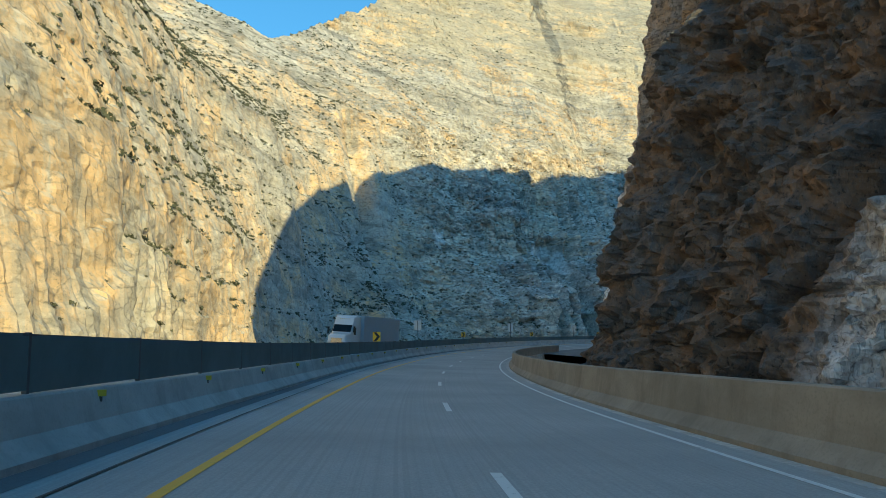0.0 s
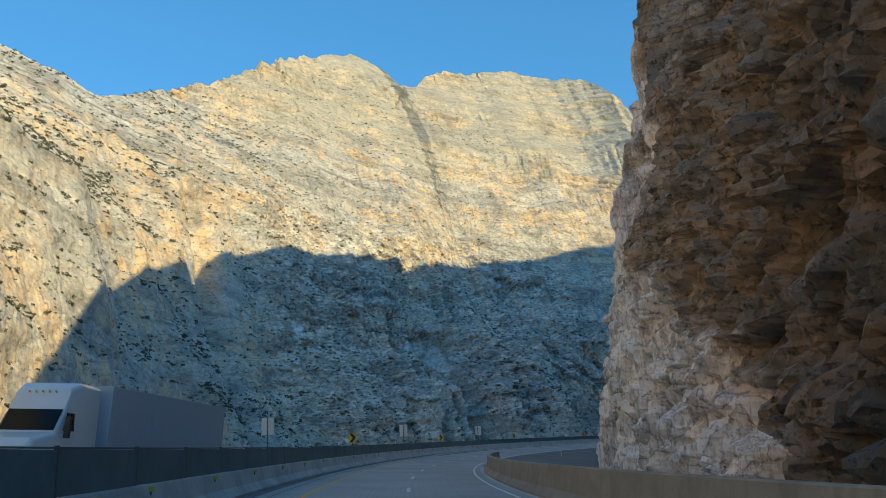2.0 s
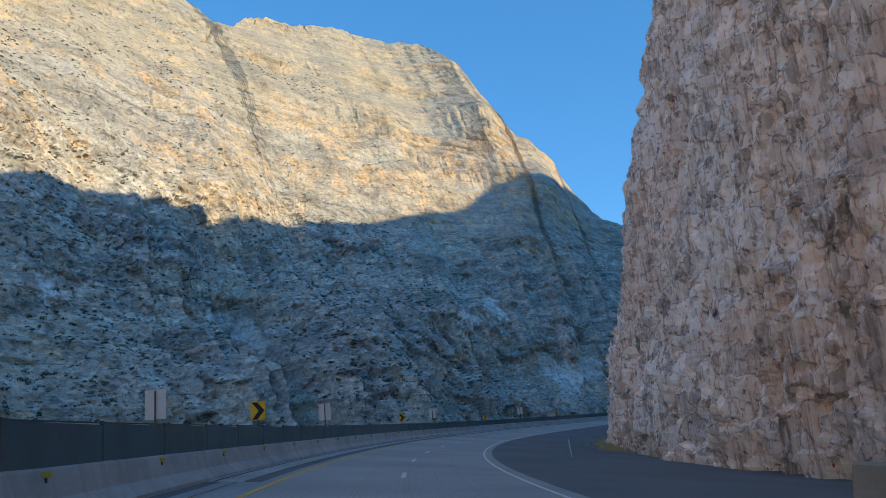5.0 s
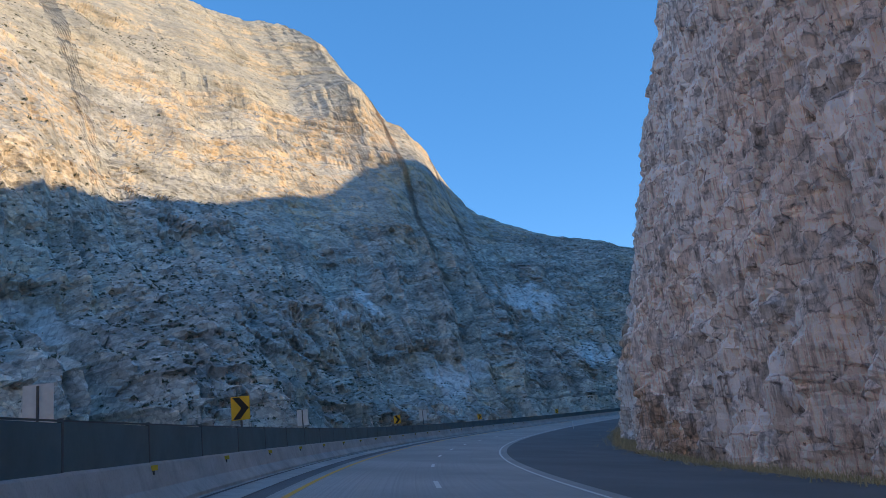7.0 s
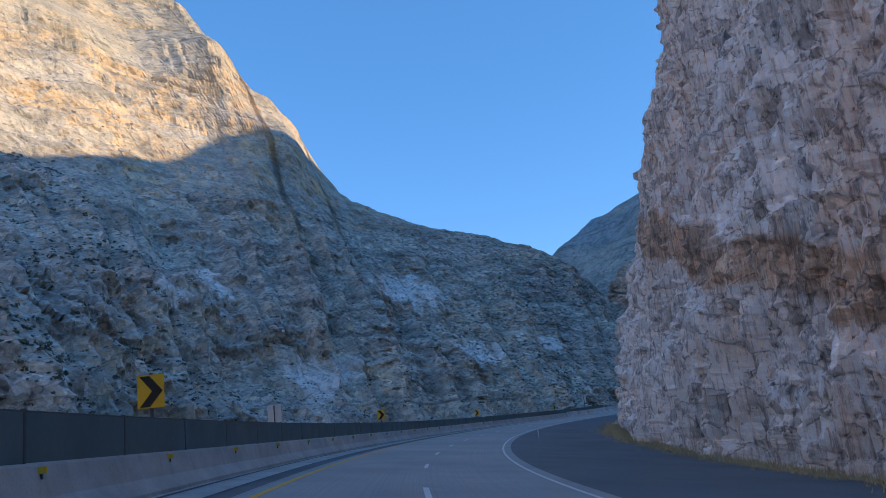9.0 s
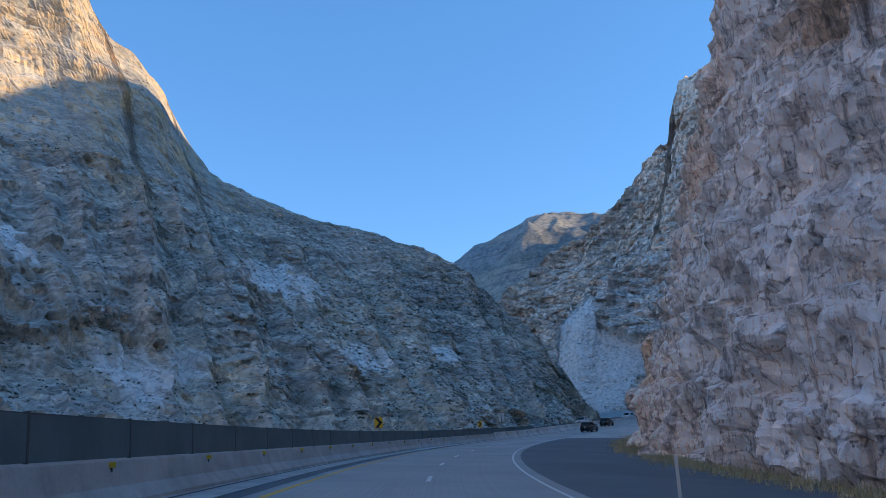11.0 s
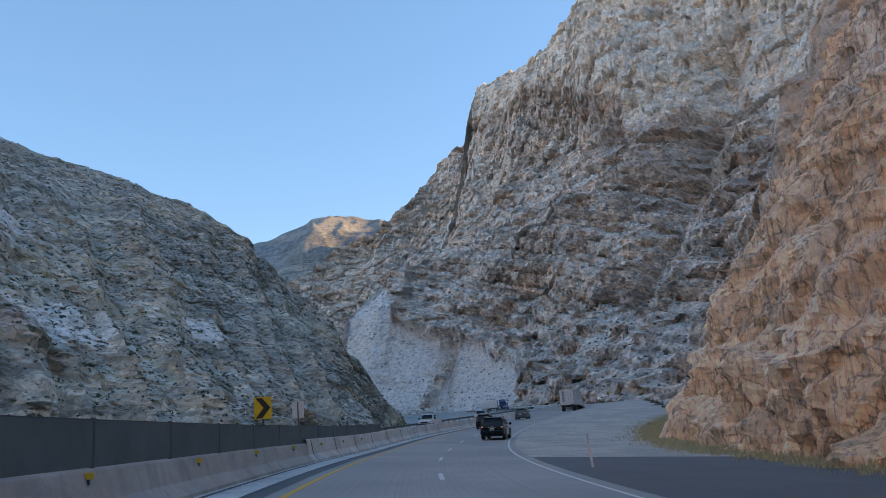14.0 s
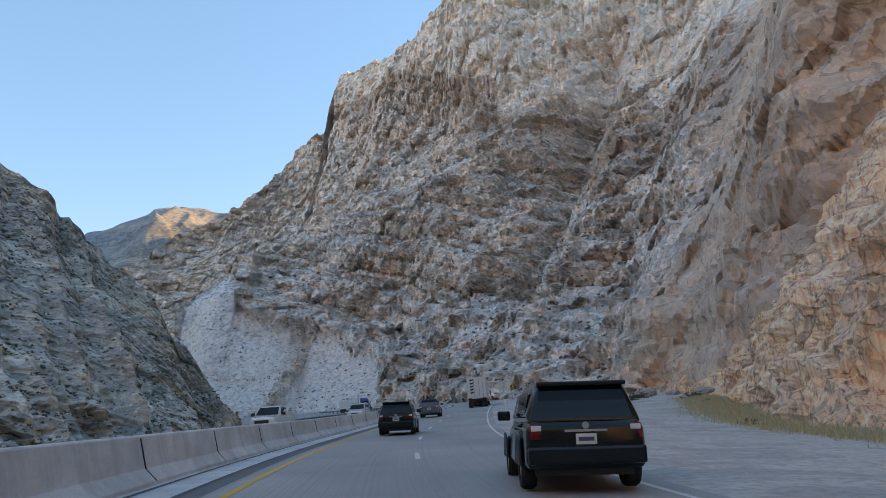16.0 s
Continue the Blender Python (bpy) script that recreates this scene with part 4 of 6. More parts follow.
def inner_mountain():
    """The high ridge beyond the road cut, which shades the canyon floor."""
    u = np.linspace(0, 1, 160)[:, None]
    k = [0, 0.2, 0.4, 0.6, 0.8, 1.0]
    cx = np.interp(u, k, [215, 260, 350, 430, 520, 760])
    cy = np.interp(u, k, [185, 175, 150, 125, 90, -20])
    cz = np.interp(u, k, [212, 236, 268, 300, 332, 420])
    v = np.linspace(-1, 1, 61)[None, :]
    w = np.abs(v)
    nx, ny = np.gradient(cy, axis=0), -np.gradient(cx, axis=0)
    ln = np.hypot(nx, ny)
    nx, ny = nx / ln, ny / ln
    half = np.where(v > 0, 420, 60 + 0 * cz)
    x, y = cx + nx * v * half, cy + ny * v * half
    z = cz * (1 - w ** 1.3) - 8 * w + 5 * fbm(x / 50, y / 50, 0 * x, 4, 0.5, 301) * np.clip(w * 3, 0, 1)
    return sheet("inner_mountain", x, y, z, M_EASTWALL)


inner = inner_mountain()
tagged(inner, "brown rocky mountain inside the bend", "mountain", kind="structure")


def far_mountain():
    a = np.linspace(2, 44, 260)[:, None]
    v = np.linspace(0, 1, 120)[None, :]
    top = np.interp(a, [2, 12, 18, 21, 24, 26.3, 28.5, 31, 33, 36, 44], [500, 700, 840, 925, 930, 945, 880, 790, 700, 560, 200])
    r = 2300 + 1500 * v
    x, y = 200 + r * np.cos(np.radians(a)), 300 + r * np.sin(np.radians(a))
    z = 1.09 * top * np.sin(np.clip(v * 1.15, 0, 1) * math.pi / 2) ** 1.2
    z = z + (95 * ridged(x / 620, y / 620, 0 * x, 5, 0.5, 401) - 60) * np.sin(np.clip(v * 1.15, 0, 1) * math.pi) ** 0.7
    return sheet("far_mountain", x, y, z - 5, M_FAR)


far = far_mountain()
tagged(far, "distant pale mountain with sunlit patches", "mountain", kind="structure")


def south_ridge():
    """The range whose shade lies over most of the far mountain."""
    t = np.linspace(-950, 1000, 140)[:, None]
    v = np.linspace(-1, 1, 41)[None, :]
    x, y = 3500 + 0.866 * t + 0.5 * 700 * v, 530 + 0.5 * t - 0.866 * 700 * v
    top = 1230 + 170 * fbm(t / 260, 0 * t, 0 * t, 4, 0.55, 411)
    z = top * (1 - np.abs(v) ** 1.2) + 30 * ridged(x / 300, y / 300, 0 * x, 4, 0.5, 415) * np.clip(np.abs(v) * 3, 0, 1) - 40
    return sheet("south_ridge", x, y, z, M_FAR)


tagged(south_ridge(), "distant grey mountain range", "mountain", kind="structure")


# ---------------------------------------------------------------- ground and pavement
def ground_sheet():
    g = np.sign(np.linspace(-1, 1, 241)) * np.abs(np.linspace(-1, 1, 241)) ** 2.2
    x, y = np.meshgrid(200 + 4600 * g, 250 + 4600 * g, indexing="ij")
    z = -3.2 + 9.0 * smooth(240, 620, x) * smooth(120, 250, y) + 0.5 * fbm(x / 25, y / 25, 0 * x, 3, 0.5, 501)
    return sheet("ground", x, y, z, M_GRAVEL)


tagged(ground_sheet(), "pale gravel and dirt canyon floor", "ground", kind="structure")

YELLOW, WHITE = -3.5, 3.62
LEFT_TOE, RIGHT_TOE = -5.4, 4.35
across = {"across": lambda s, o: o + 0 * s}
road = ribbon("road", S0, S1, [(LEFT_TOE - 0.4, 0), (-3.9, 0), (-1.8, 0), (0, 0), (1.8, 0), (4.1, 0), (4.9, -0.004)], M_ROAD, attributes=across)
tagged(road, "grey two-lane highway pavement with worn wheel tracks", "road", kind="structure")
shoulder = ribbon("road_shoulder", 118, 398, [(4.1, 0.004), (4.9, 0.0), (9.5, -0.06), (14.0, -0.12), (18.0, -0.5), (30, -0.6), (46, -5)], M_SHOULDER)
tagged(shoulder, "wide dark asphalt pull-off beside the lane", "shoulder", kind="structure")
pull_off = ribbon("gravel_pull_off", 398, S1, [(4.1, 0.002), (4.9, 0.0), (9.5, -0.06), (14.0, -0.12), (18.0, -0.5), (30, -0.6), (46, -5)], M_GRAVEL)
tagged(pull_off, "pale gravel and broken asphalt pull-off", "shoulder", kind="structure")
low_shoulder = ribbon("bridge_edge", S0, 118, [(4.1, 0.004), (5.2, 0.0), (5.3, -1.5), (9, -3.5), (25, -4.5)], M_GRAVEL)
tagged(low_shoulder, "bridge edge above a dark drop", "shoulder", kind="structure")
opposite = ribbon("opposite_road", S0, S1, [(-5.9, 0), (-7.2, 0), (-11, 0), (-16.8, 0), (-17.8, -0.1), (-22, -2.2), (-34, -5.5), (-60, -9)], M_ROAD, attributes=across)
tagged(opposite, "grey opposing carriageway beyond the barrier", "road", kind="structure")


def line(name, s0, s1, o, width, material, label):
    ob = ribbon(name, s0, s1, [(o - width / 2, 0.006), (o + width / 2, 0.006)], material)
    return tagged(ob, label, "road marking", kind="structure")


line("edge_line_yellow", S0, S1, YELLOW, 0.15, M_YELLOW_LINE, "worn yellow edge line painted on asphalt")
line("edge_line_white", S0, S1, WHITE, 0.12, M_WHITE_LINE, "white edge line painted on asphalt")
line("opposite_edge_line", S0, S1, -7.4, 0.12, M_YELLOW_LINE, "yellow edge line on the opposing road")
line("opposite_outer_line", S0, S1, -14.8, 0.12, M_WHITE_LINE, "white edge line on the opposing road")


def barrier_profile(o, side, h=0.86):
    """Concrete safety-shape section, its traffic face towards side."""
    return [(o - side * 0.62, -0.3), (o - side * 0.62, h * 0.9), (o - side * 0.60, h), (o - side * 0.36, h), (o - side * 0.33, h - 0.03), (o - side * 0.22, 0.33), (o, 0.09), (o, -0.05)]


def barrier(name, s0, s1, o, side, h, material, label):
    ob = ribbon(name, s0, s1, barrier_profile(o, side, h), material, 1.0)
    return tagged(ob, label, "barrier", kind="structure")


barrier("median_barrier", S0, 396, LEFT_TOE, 1, 0.80, M_CONC, "long grey concrete median barrier with water stains")
barrier("median_barrier_new", 396, S1, LEFT_TOE, 1, 0.98, M_CONC_NEW, "pale newer concrete median barrier")
apron = ribbon("concrete_gutter", 352, S1, [(LEFT_TOE - 0.02, 0.012), (LEFT_TOE + 1.0, 0.005)], M_CONC_NEW)
old_apron = ribbon("old_gutter", 150, 352, [(LEFT_TOE - 0.02, 0.012), (LEFT_TOE + 1.0, 0.005)], M_CONC)
tagged(old_apron, "grey concrete gutter strip along the old barrier", "gutter", kind="structure")
tagged(apron, "pale concrete gutter strip at the foot of the barrier", "gutter", kind="structure")
barrier("bridge_barrier", S0, 136, RIGHT_TOE, -1, 1.07, M_CONC_WARM, "tan concrete bridge parapet, streaked and worn")


# ---------------------------------------------------------------- small materials
M_SCREEN = plain("dark green screen cloth", (0.12, 0.175, 0.19), 0.85, wear=0.14, size=0.7)
M_POST = plain("galvanised steel", (0.10, 0.105, 0.11), 0.6, 0.3)
M_RAIL = plain("weathered guard rail steel", (0.16, 0.16, 0.165), 0.55, 0.5)
M_SIGN_Y = plain("yellow sign sheeting", (0.80, 0.47, 0.02), 0.45, wear=0.06)
M_BLACK = plain("flat black", (0.012, 0.012, 0.013), 0.6)
M_SIGN_BACK = plain("bare aluminium sign back", (0.66, 0.66, 0.65), 0.5, 0.0, wear=0.06)
M_WHITE = plain("white plastic", (0.75, 0.75, 0.74), 0.5, wear=0.05)
M_TAB = plain("yellow reflector", (0.70, 0.50, 0.05), 0.4, wear=0.06)
M_TYRE = plain("tyre rubber", (0.018, 0.018, 0.019), 0.85)
M_RIM = plain("alloy rim", (0.42, 0.43, 0.45), 0.3, 0.8)
M_GLASS = plain("dark tinted glass", (0.015, 0.019, 0.024), 0.06, wear=0.02)
M_TAIL = plain("red tail lamp", (0.30, 0.016, 0.012), 0.2, wear=0.05)
M_LAMP = plain("clear lamp glass", (0.75, 0.76, 0.78), 0.15, wear=0.04)
M_CHROME = plain("chrome", (0.62, 0.63, 0.65), 0.15, 1.0, wear=0.03)
M_TRIM = plain("black plastic trim", (0.02, 0.02, 0.021), 0.55)
M_PLATE = plain("pale number plate", (0.66, 0.66, 0.64), 0.45, wear=0.04)
M_PLATE_INK = plain("dark blue plate bar", (0.05, 0.06, 0.14), 0.5)


def car_paint(name, colour, rough=0.15):
    k = Mat(name, rough)
    k.b.inputs["Coat Weight"].default_value = 0.35
    k.b.inputs["Specular IOR Level"].default_value = 0.3
    k.b.inputs["Coat Roughness"].default_value = 0.08
    dust = k.noise(k.scaled(1.6, 1.6, 2.4), 1, 5, 0.65)
    return k.done(k.mix(k.math("MULTIPLY", k.ramp(dust, (0.45, 0.0), (0.75, 1.0)), 0.02), colour, (0.16, 0.15, 0.14)))


P_BLACK = car_paint("black car paint", (0.004, 0.005, 0.006))
P_GREY = car_paint("blue-grey car paint", (0.10, 0.13, 0.16))
P_WHITE = car_paint("white vehicle paint", (0.70, 0.71, 0.72))
P_BLUE = car_paint("blue truck paint", (0.03, 0.07, 0.22))
P_SILVER = car_paint("silver trailer skin", (0.34, 0.42, 0.50), 0.4)


# ---------------------------------------------------------------- lane marks, fence, tabs
lane = empty("lane_line")
tagged(lane, "broken white lane line on grey asphalt", "road marking", kind="structure")
for k in range(-11, 72):
    s = 19.7 + 12.19 * k
    dash = ribbon("lane_dash", s - 1.5, s + 1.5, [(-0.07, 0.006), (0.07, 0.006)], M_WHITE_LINE, 1.5)
    dash.parent = lane
for s0, s1, o0, o1, label in ((S0, 150, LEFT_TOE + 0.02, LEFT_TOE + 0.42, "dark tar strip at the foot of the barrier"), (150, S1, LEFT_TOE + 1.0, LEFT_TOE + 1.5, "dark patched asphalt strip beside the gutter")):
    crack = ribbon("tar_seam", s0, s1, [(o0, 0.0055), (o1, 0.0045)], M_SHOULDER)
    tagged(crack, label, "road seam", kind="structure")
for s0, s1, o0, o1 in ((S0, 150, -4.55, -4.5), (150, S1, LEFT_TOE + 0.14, LEFT_TOE + 0.26), (150, S1, LEFT_TOE + 1.0, LEFT_TOE + 1.08)):
    seam = ribbon("pavement_seam", s0, s1, [(o0, 0.016), (o1, 0.016)], M_TRIM)
    tagged(seam, "thin dark joint in the pavement", "road seam", kind="structure")

FENCE_O = LEFT_TOE - 0.48
BAY = 4.06
fence = empty("screen_fence")
tagged(fence, "dark green privacy screen fence on steel posts along the barrier", "fence", kind="structure")
post_bm = boxed(-0.035, 0.035, -0.035, 0.035, 0.0, 0.79, bevel=0.008)
post_me = part("post", post_bm, M_POST, fence).data
screen_me = None
for k in range(-34, 102):
    s = 9.8 + BAY * k
    m = road_pose(s, FENCE_O, 0.79)
    a = new("post", post_me)
    a.parent, a.matrix_basis = fence, m
    if k == 101:
        continue
    x0, y0, z0 = on_road(s, FENCE_O + 0.022, 0.79)
    x1, y1, z1 = on_road(s + BAY, FENCE_O + 0.022, 0.79)
    if screen_me is None:
        bm = boxed(-0.006, 0.006, -0.03, BAY + 0.03, 0.02, 0.745)
        bmesh.ops.subdivide_edges(bm, edges=[e for e in bm.edges if abs(e.verts[0].co.y - e.verts[1].co.y) > 1], cuts=7)
        for v in bm.verts:
            v.co.x += 0.012 * math.sin(3.1416 * v.co.y / BAY) * (1 if v.co.z > 0.4 else -0.6)
        scr = part("screen", bm, M_SCREEN, fence)
        screen_me = scr.data
    else:
        scr = new("screen", screen_me)
        scr.parent = fence
    scr.matrix_basis = pose(float(x0), float(y0), float(z0), 0, 0, math.degrees(math.atan2(-(x1 - x0), y1 - y0)))
bpy.data.objects.remove(bpy.data.objects["post"])
top_rail = ribbon("top_rail", 9.8 - BAY * 34, 9.8 + BAY * 101, [(FENCE_O - 0.03, 1.53), (FENCE_O + 0.03, 1.53), (FENCE_O + 0.03, 1.56), (FENCE_O - 0.03, 1.56), (FENCE_O - 0.03, 1.53)], M_POST)
top_rail.parent = fence

tab = empty("barrier_tab")
tagged(tab, "small yellow reflector tab fixed to the concrete barrier", "reflector", "tabs along the barrier")
part("plate", boxed(-0.09, 0.09, -0.012, 0.012, 0.0, 0.10, bevel=0.004), M_TAB, tab)
part("bracket", boxed(-0.02, 0.02, 0.012, 0.04, -0.08, 0.06), M_POST, tab)
tab.matrix_basis = road_pose(11.7, LEFT_TOE - 0.28, 0.66)
for k in list(range(-5, 0)) + list(range(1, 66)):
    copy_thing(tab, road_pose(11.7 + 6.15 * k, LEFT_TOE - 0.28, 0.66))

joint_me = None
for k in range(0, 60):
    s = 397 + 6.1 * k
    bm = extrude([(a, b) for a, b in ((0.005, 0.09), (-0.215, 0.33), (-0.325, 0.95), (-0.60, 0.984), (-0.60, 0.97), (-0.31, 0.94), (-0.20, 0.33), (0.012, 0.09))], -0.025, 0.025) if joint_me is None else None
    if joint_me is None:
        j = part("barrier_joint", bm, M_TRIM)
        joint_me = j.data
        joints = empty("barrier_joints")
        tagged(joints, "dark open joints between barrier segments", "joint", kind="structure")
    else:
        j = new("barrier_joint", joint_me)
    j.parent, j.matrix_basis = joints, road_pose(s, LEFT_TOE, 0.0)


# ---------------------------------------------------------------- signs and posts
def chevron_sign():
    """A yellow curve sign with a black chevron, facing -y, its middle at the origin's post height."""
    t = empty("chevron_sign")
    part("panel", boxed(-0.305, 0.305, -0.012, 0.012, -0.38, 0.38, bevel=0.01), M_SIGN_Y, t, "yellow sign panel")
    part("chevron", extrude([(-0.25, -0.35), (-0.02, -0.35), (0.27, 0.0), (-0.02, 0.35), (-0.25, 0.35), (0.03, 0.0)], -0.017, -0.013), M_BLACK, t, "black arrow point")
    part("post", boxed(-0.03, 0.03, 0.014, 0.07, -2.5, 0.42), M_POST, t)
    for z in (-0.3, 0.3):
        part("bolt", rod(bmesh.new(), (0, -0.02, z), (0, 0.0, z), 0.018, 8), M_POST, t)
    return tagged(t, "yellow curve sign with a black chevron on a steel post", "road sign", "curve signs")


chev = chevron_sign()
CHEVRONS = [59.2, 112, 160, 206, 251.5, 294.8, 342.1, 389.6]
chev.matrix_basis = road_pose(CHEVRONS[0], FENCE_O - 0.16, 1.95)
for s in CHEVRONS[1:]:
    copy_thing(chev, road_pose(s, FENCE_O - 0.16, 2.15))
chev_left = empty("chevron_sign")
tagged(chev_left, "yellow curve sign with a black chevron pointing back", "road sign", "curve signs")
part("panel", boxed(-0.305, 0.305, -0.012, 0.012, -0.38, 0.38, bevel=0.01), M_SIGN_Y, chev_left, "yellow sign panel")
part("chevron", extrude([(0.25, -0.35), (0.02, -0.35), (-0.27, 0.0), (0.02, 0.35), (0.25, 0.35), (-0.03, 0.0)], -0.017, -0.013), M_BLACK, chev_left, "black arrow point")
part("post", boxed(-0.03, 0.03, 0.014, 0.07, -2.5, 0.42), M_POST, chev_left)
chev_left.matrix_basis = road_pose(560, 7.5, 2.5, 8)
for s, o in ((592, 7.5), (628, 7.5), (666, 7.5)):
    copy_thing(chev_left, road_pose(s, o, 2.5, 10))


def sign_back(w, h):
    t = empty("sign_back")
    for x0, x1 in ((-w / 2, -0.02), (0.02, w / 2)):
        part("panel", boxed(x0, x1, 0, 0.02, 0, h, bevel=0.006), M_SIGN_BACK, t)
    part("post", boxed(-0.05, 0.05, -0.07, -0.002, -3.6, h * 0.96), M_POST, t)
    for q in (0.26, 0.74):
        part("brace", boxed(-w / 2 + 0.05, w / 2 - 0.05, -0.03, -0.002, h * q, h * q + 0.05), M_SIGN_BACK, t)
    return tagged(t, "bare metal back of a road sign for oncoming traffic", "road sign", "sign backs")


for s, o, h, w, hh in ((125.2, -17.3, 2.8, 1.25, 1.7), (177, -17.3, 2.6, 1.4, 1.9), (215, -17.3, 2.5, 1.4, 1.9), (257.7, -17.3, 2.45, 1.2, 1.6), (301.4, -17.3, 2.45, 1.3, 1.6), (435, -17.3, 2.5, 1.2, 1.6)):
    sign_back(w, hh).matrix_basis = road_pose(s, o, h)

dl = empty("delineator_post")
tagged(dl, "thin leaning white delineator post in the shoulder", "marker post", "delineators")
part("stake", boxed(-0.04, 0.04, -0.012, 0.012, -0.1, 1.12, bevel=0.005), M_WHITE, dl)
part("reflector", boxed(-0.035, 0.035, -0.018, -0.0125, 0.92, 1.06), M_LAMP, dl)
dl.matrix_basis = road_pose(176.7, 9.0, -0.05) @ pose(0, 0, 0, 0, -4, 0)
for s, o, tilt in ((304.7, 6.0, 2), (389, 5.2, -4), (440, 5.2, 1), (490, 5.4, 0), (540, 5.4, 2)):
    copy_thing(dl, road_pose(s, o, 0) @ pose(0, 0, 0, 0, tilt, 0))

rail = empty("guard_rail")
tagged(rail, "grey steel guard rail on posts beyond the opposing lanes", "guard rail", kind="structure")
wbeam = ribbon("rail_beam", 372, 700, [(-17.5, 0.42), (-17.42, 0.46), (-17.42, 0.52), (-17.5, 0.565), (-17.42, 0.61), (-17.42, 0.67), (-17.5, 0.71), (-17.53, 0.71), (-17.45, 0.64), (-17.53, 0.565), (-17.45, 0.49), (-17.53, 0.42)], M_RAIL)
wbeam.parent = rail
rp_me = None
for k in range(86):
    m = road_pose(373 + 3.81 * k, -17.66, 0)
    if rp_me is None:
        rp = part("rail_post", boxed(-0.1, 0.1, -0.075, 0.075, -0.6, 0.75, bevel=0.01), M_RAIL, rail)
        rp_me = rp.data
    else:
        rp = new("rail_post", rp_me)
        rp.parent = rail
    rp.matrix_basis = m


# ---------------------------------------------------------------- vehicles
def wheel_meshes(r, w):
    bm = bmesh.new()
    rings = [(r * 0.62, -w / 2), (r * 0.92, -w / 2), (r, -w / 2 + 0.05), (r, w / 2 - 0.05), (r * 0.92, w / 2), (r * 0.62, w / 2)]
    n = 28
    vs = [[bm.verts.new((x, q * math.cos(6.2832 * i / n), q * math.sin(6.2832 * i / n))) for q, x in rings] for i in range(n)]
    for i in range(n):
        for j in range(len(rings)):
            bm.faces.new((vs[i][j], vs[(i + 1) % n][j], vs[(i + 1) % n][(j + 1) % len(rings)], vs[i][(j + 1) % len(rings)]))
    bmesh.ops.recalc_face_normals(bm, faces=bm.faces)
    rim = bmesh.new()
    rod(rim, (-w * 0.28, 0, 0), (w * 0.28, 0, 0), r * 0.60, 28)
    for i in range(6):
        a = 6.2832 * i / 6
        for sx in (-1, 1):
            rod(rim, (sx * w * 0.36, 0.05 * math.cos(a), 0.05 * math.sin(a)), (sx * w * 0.32, r * 0.6 * math.cos(a), r * 0.6 * math.sin(a)), 0.035, 6)
    for sx in (-1, 1):
        rod(rim, (sx * w * 0.25, 0, 0), (sx * w * 0.42, 0, 0), 0.07, 12)
    return bm, rim


def add_wheels(t, places, r, w):
    tyre_me = rim_me = None
    for x, y in places:
        if tyre_me is None:
            a, b = wheel_meshes(r, w)
            wh = part("wheel", a, M_TYRE, t, "black rubber tyre")
            rm = part("rim", b, M_RIM, wh, "metal rim")
            tyre_me, rim_me = wh.data, rm.data
        else:
            wh = new("wheel", tyre_me)
            wh.parent = t
            rm = new("rim", rim_me)
            rm.parent = wh
        wh.location = (x, y, r)


def shell(sections, bevel=0.03):
    """A closed body lofted through cross-sections along y: (y, z_low, z_high, half_low, half_high)."""
    bm = bmesh.new()
    loops = []
    for y, z0, z1, w0, w1 in sections:
        c = min(0.12, (z1 - z0) * 0.3)
        pts = [(-w0 * 0.94, z0), (w0 * 0.94, z0), (w0, z0 + c), (w1, z1 - c), (w1 * 0.9, z1), (-w1 * 0.9, z1), (-w1, z1 - c), (-w0, z0 + c)]
        loops.append([bm.verts.new((x, y, z)) for x, z in pts])
    for a, b in zip(loops, loops[1:]):
        for i in range(8):
            bm.faces.new((a[i], a[(i + 1) % 8], b[(i + 1) % 8], b[i]))
    bm.faces.new(loops[0][::-1]), bm.faces.new(loops[-1])
    bmesh.ops.recalc_face_normals(bm, faces=bm.faces)
    if bevel:
        bmesh.ops.bevel(bm, geom=[e for e in bm.edges if e.calc_face_angle(0) > 0.25], offset=bevel, segments=2, affect="EDGES", profile=0.6)
    for f in bm.faces:
        f.smooth = True
    return bm


def quad(points, thick=0.008):
    bm = bmesh.new()
    f = bm.faces.new([bm.verts.new(p) for p in points])
    bmesh.ops.solidify(bm, geom=[f], thickness=-thick)
    bmesh.ops.recalc_face_normals(bm, faces=bm.faces)
    return bm


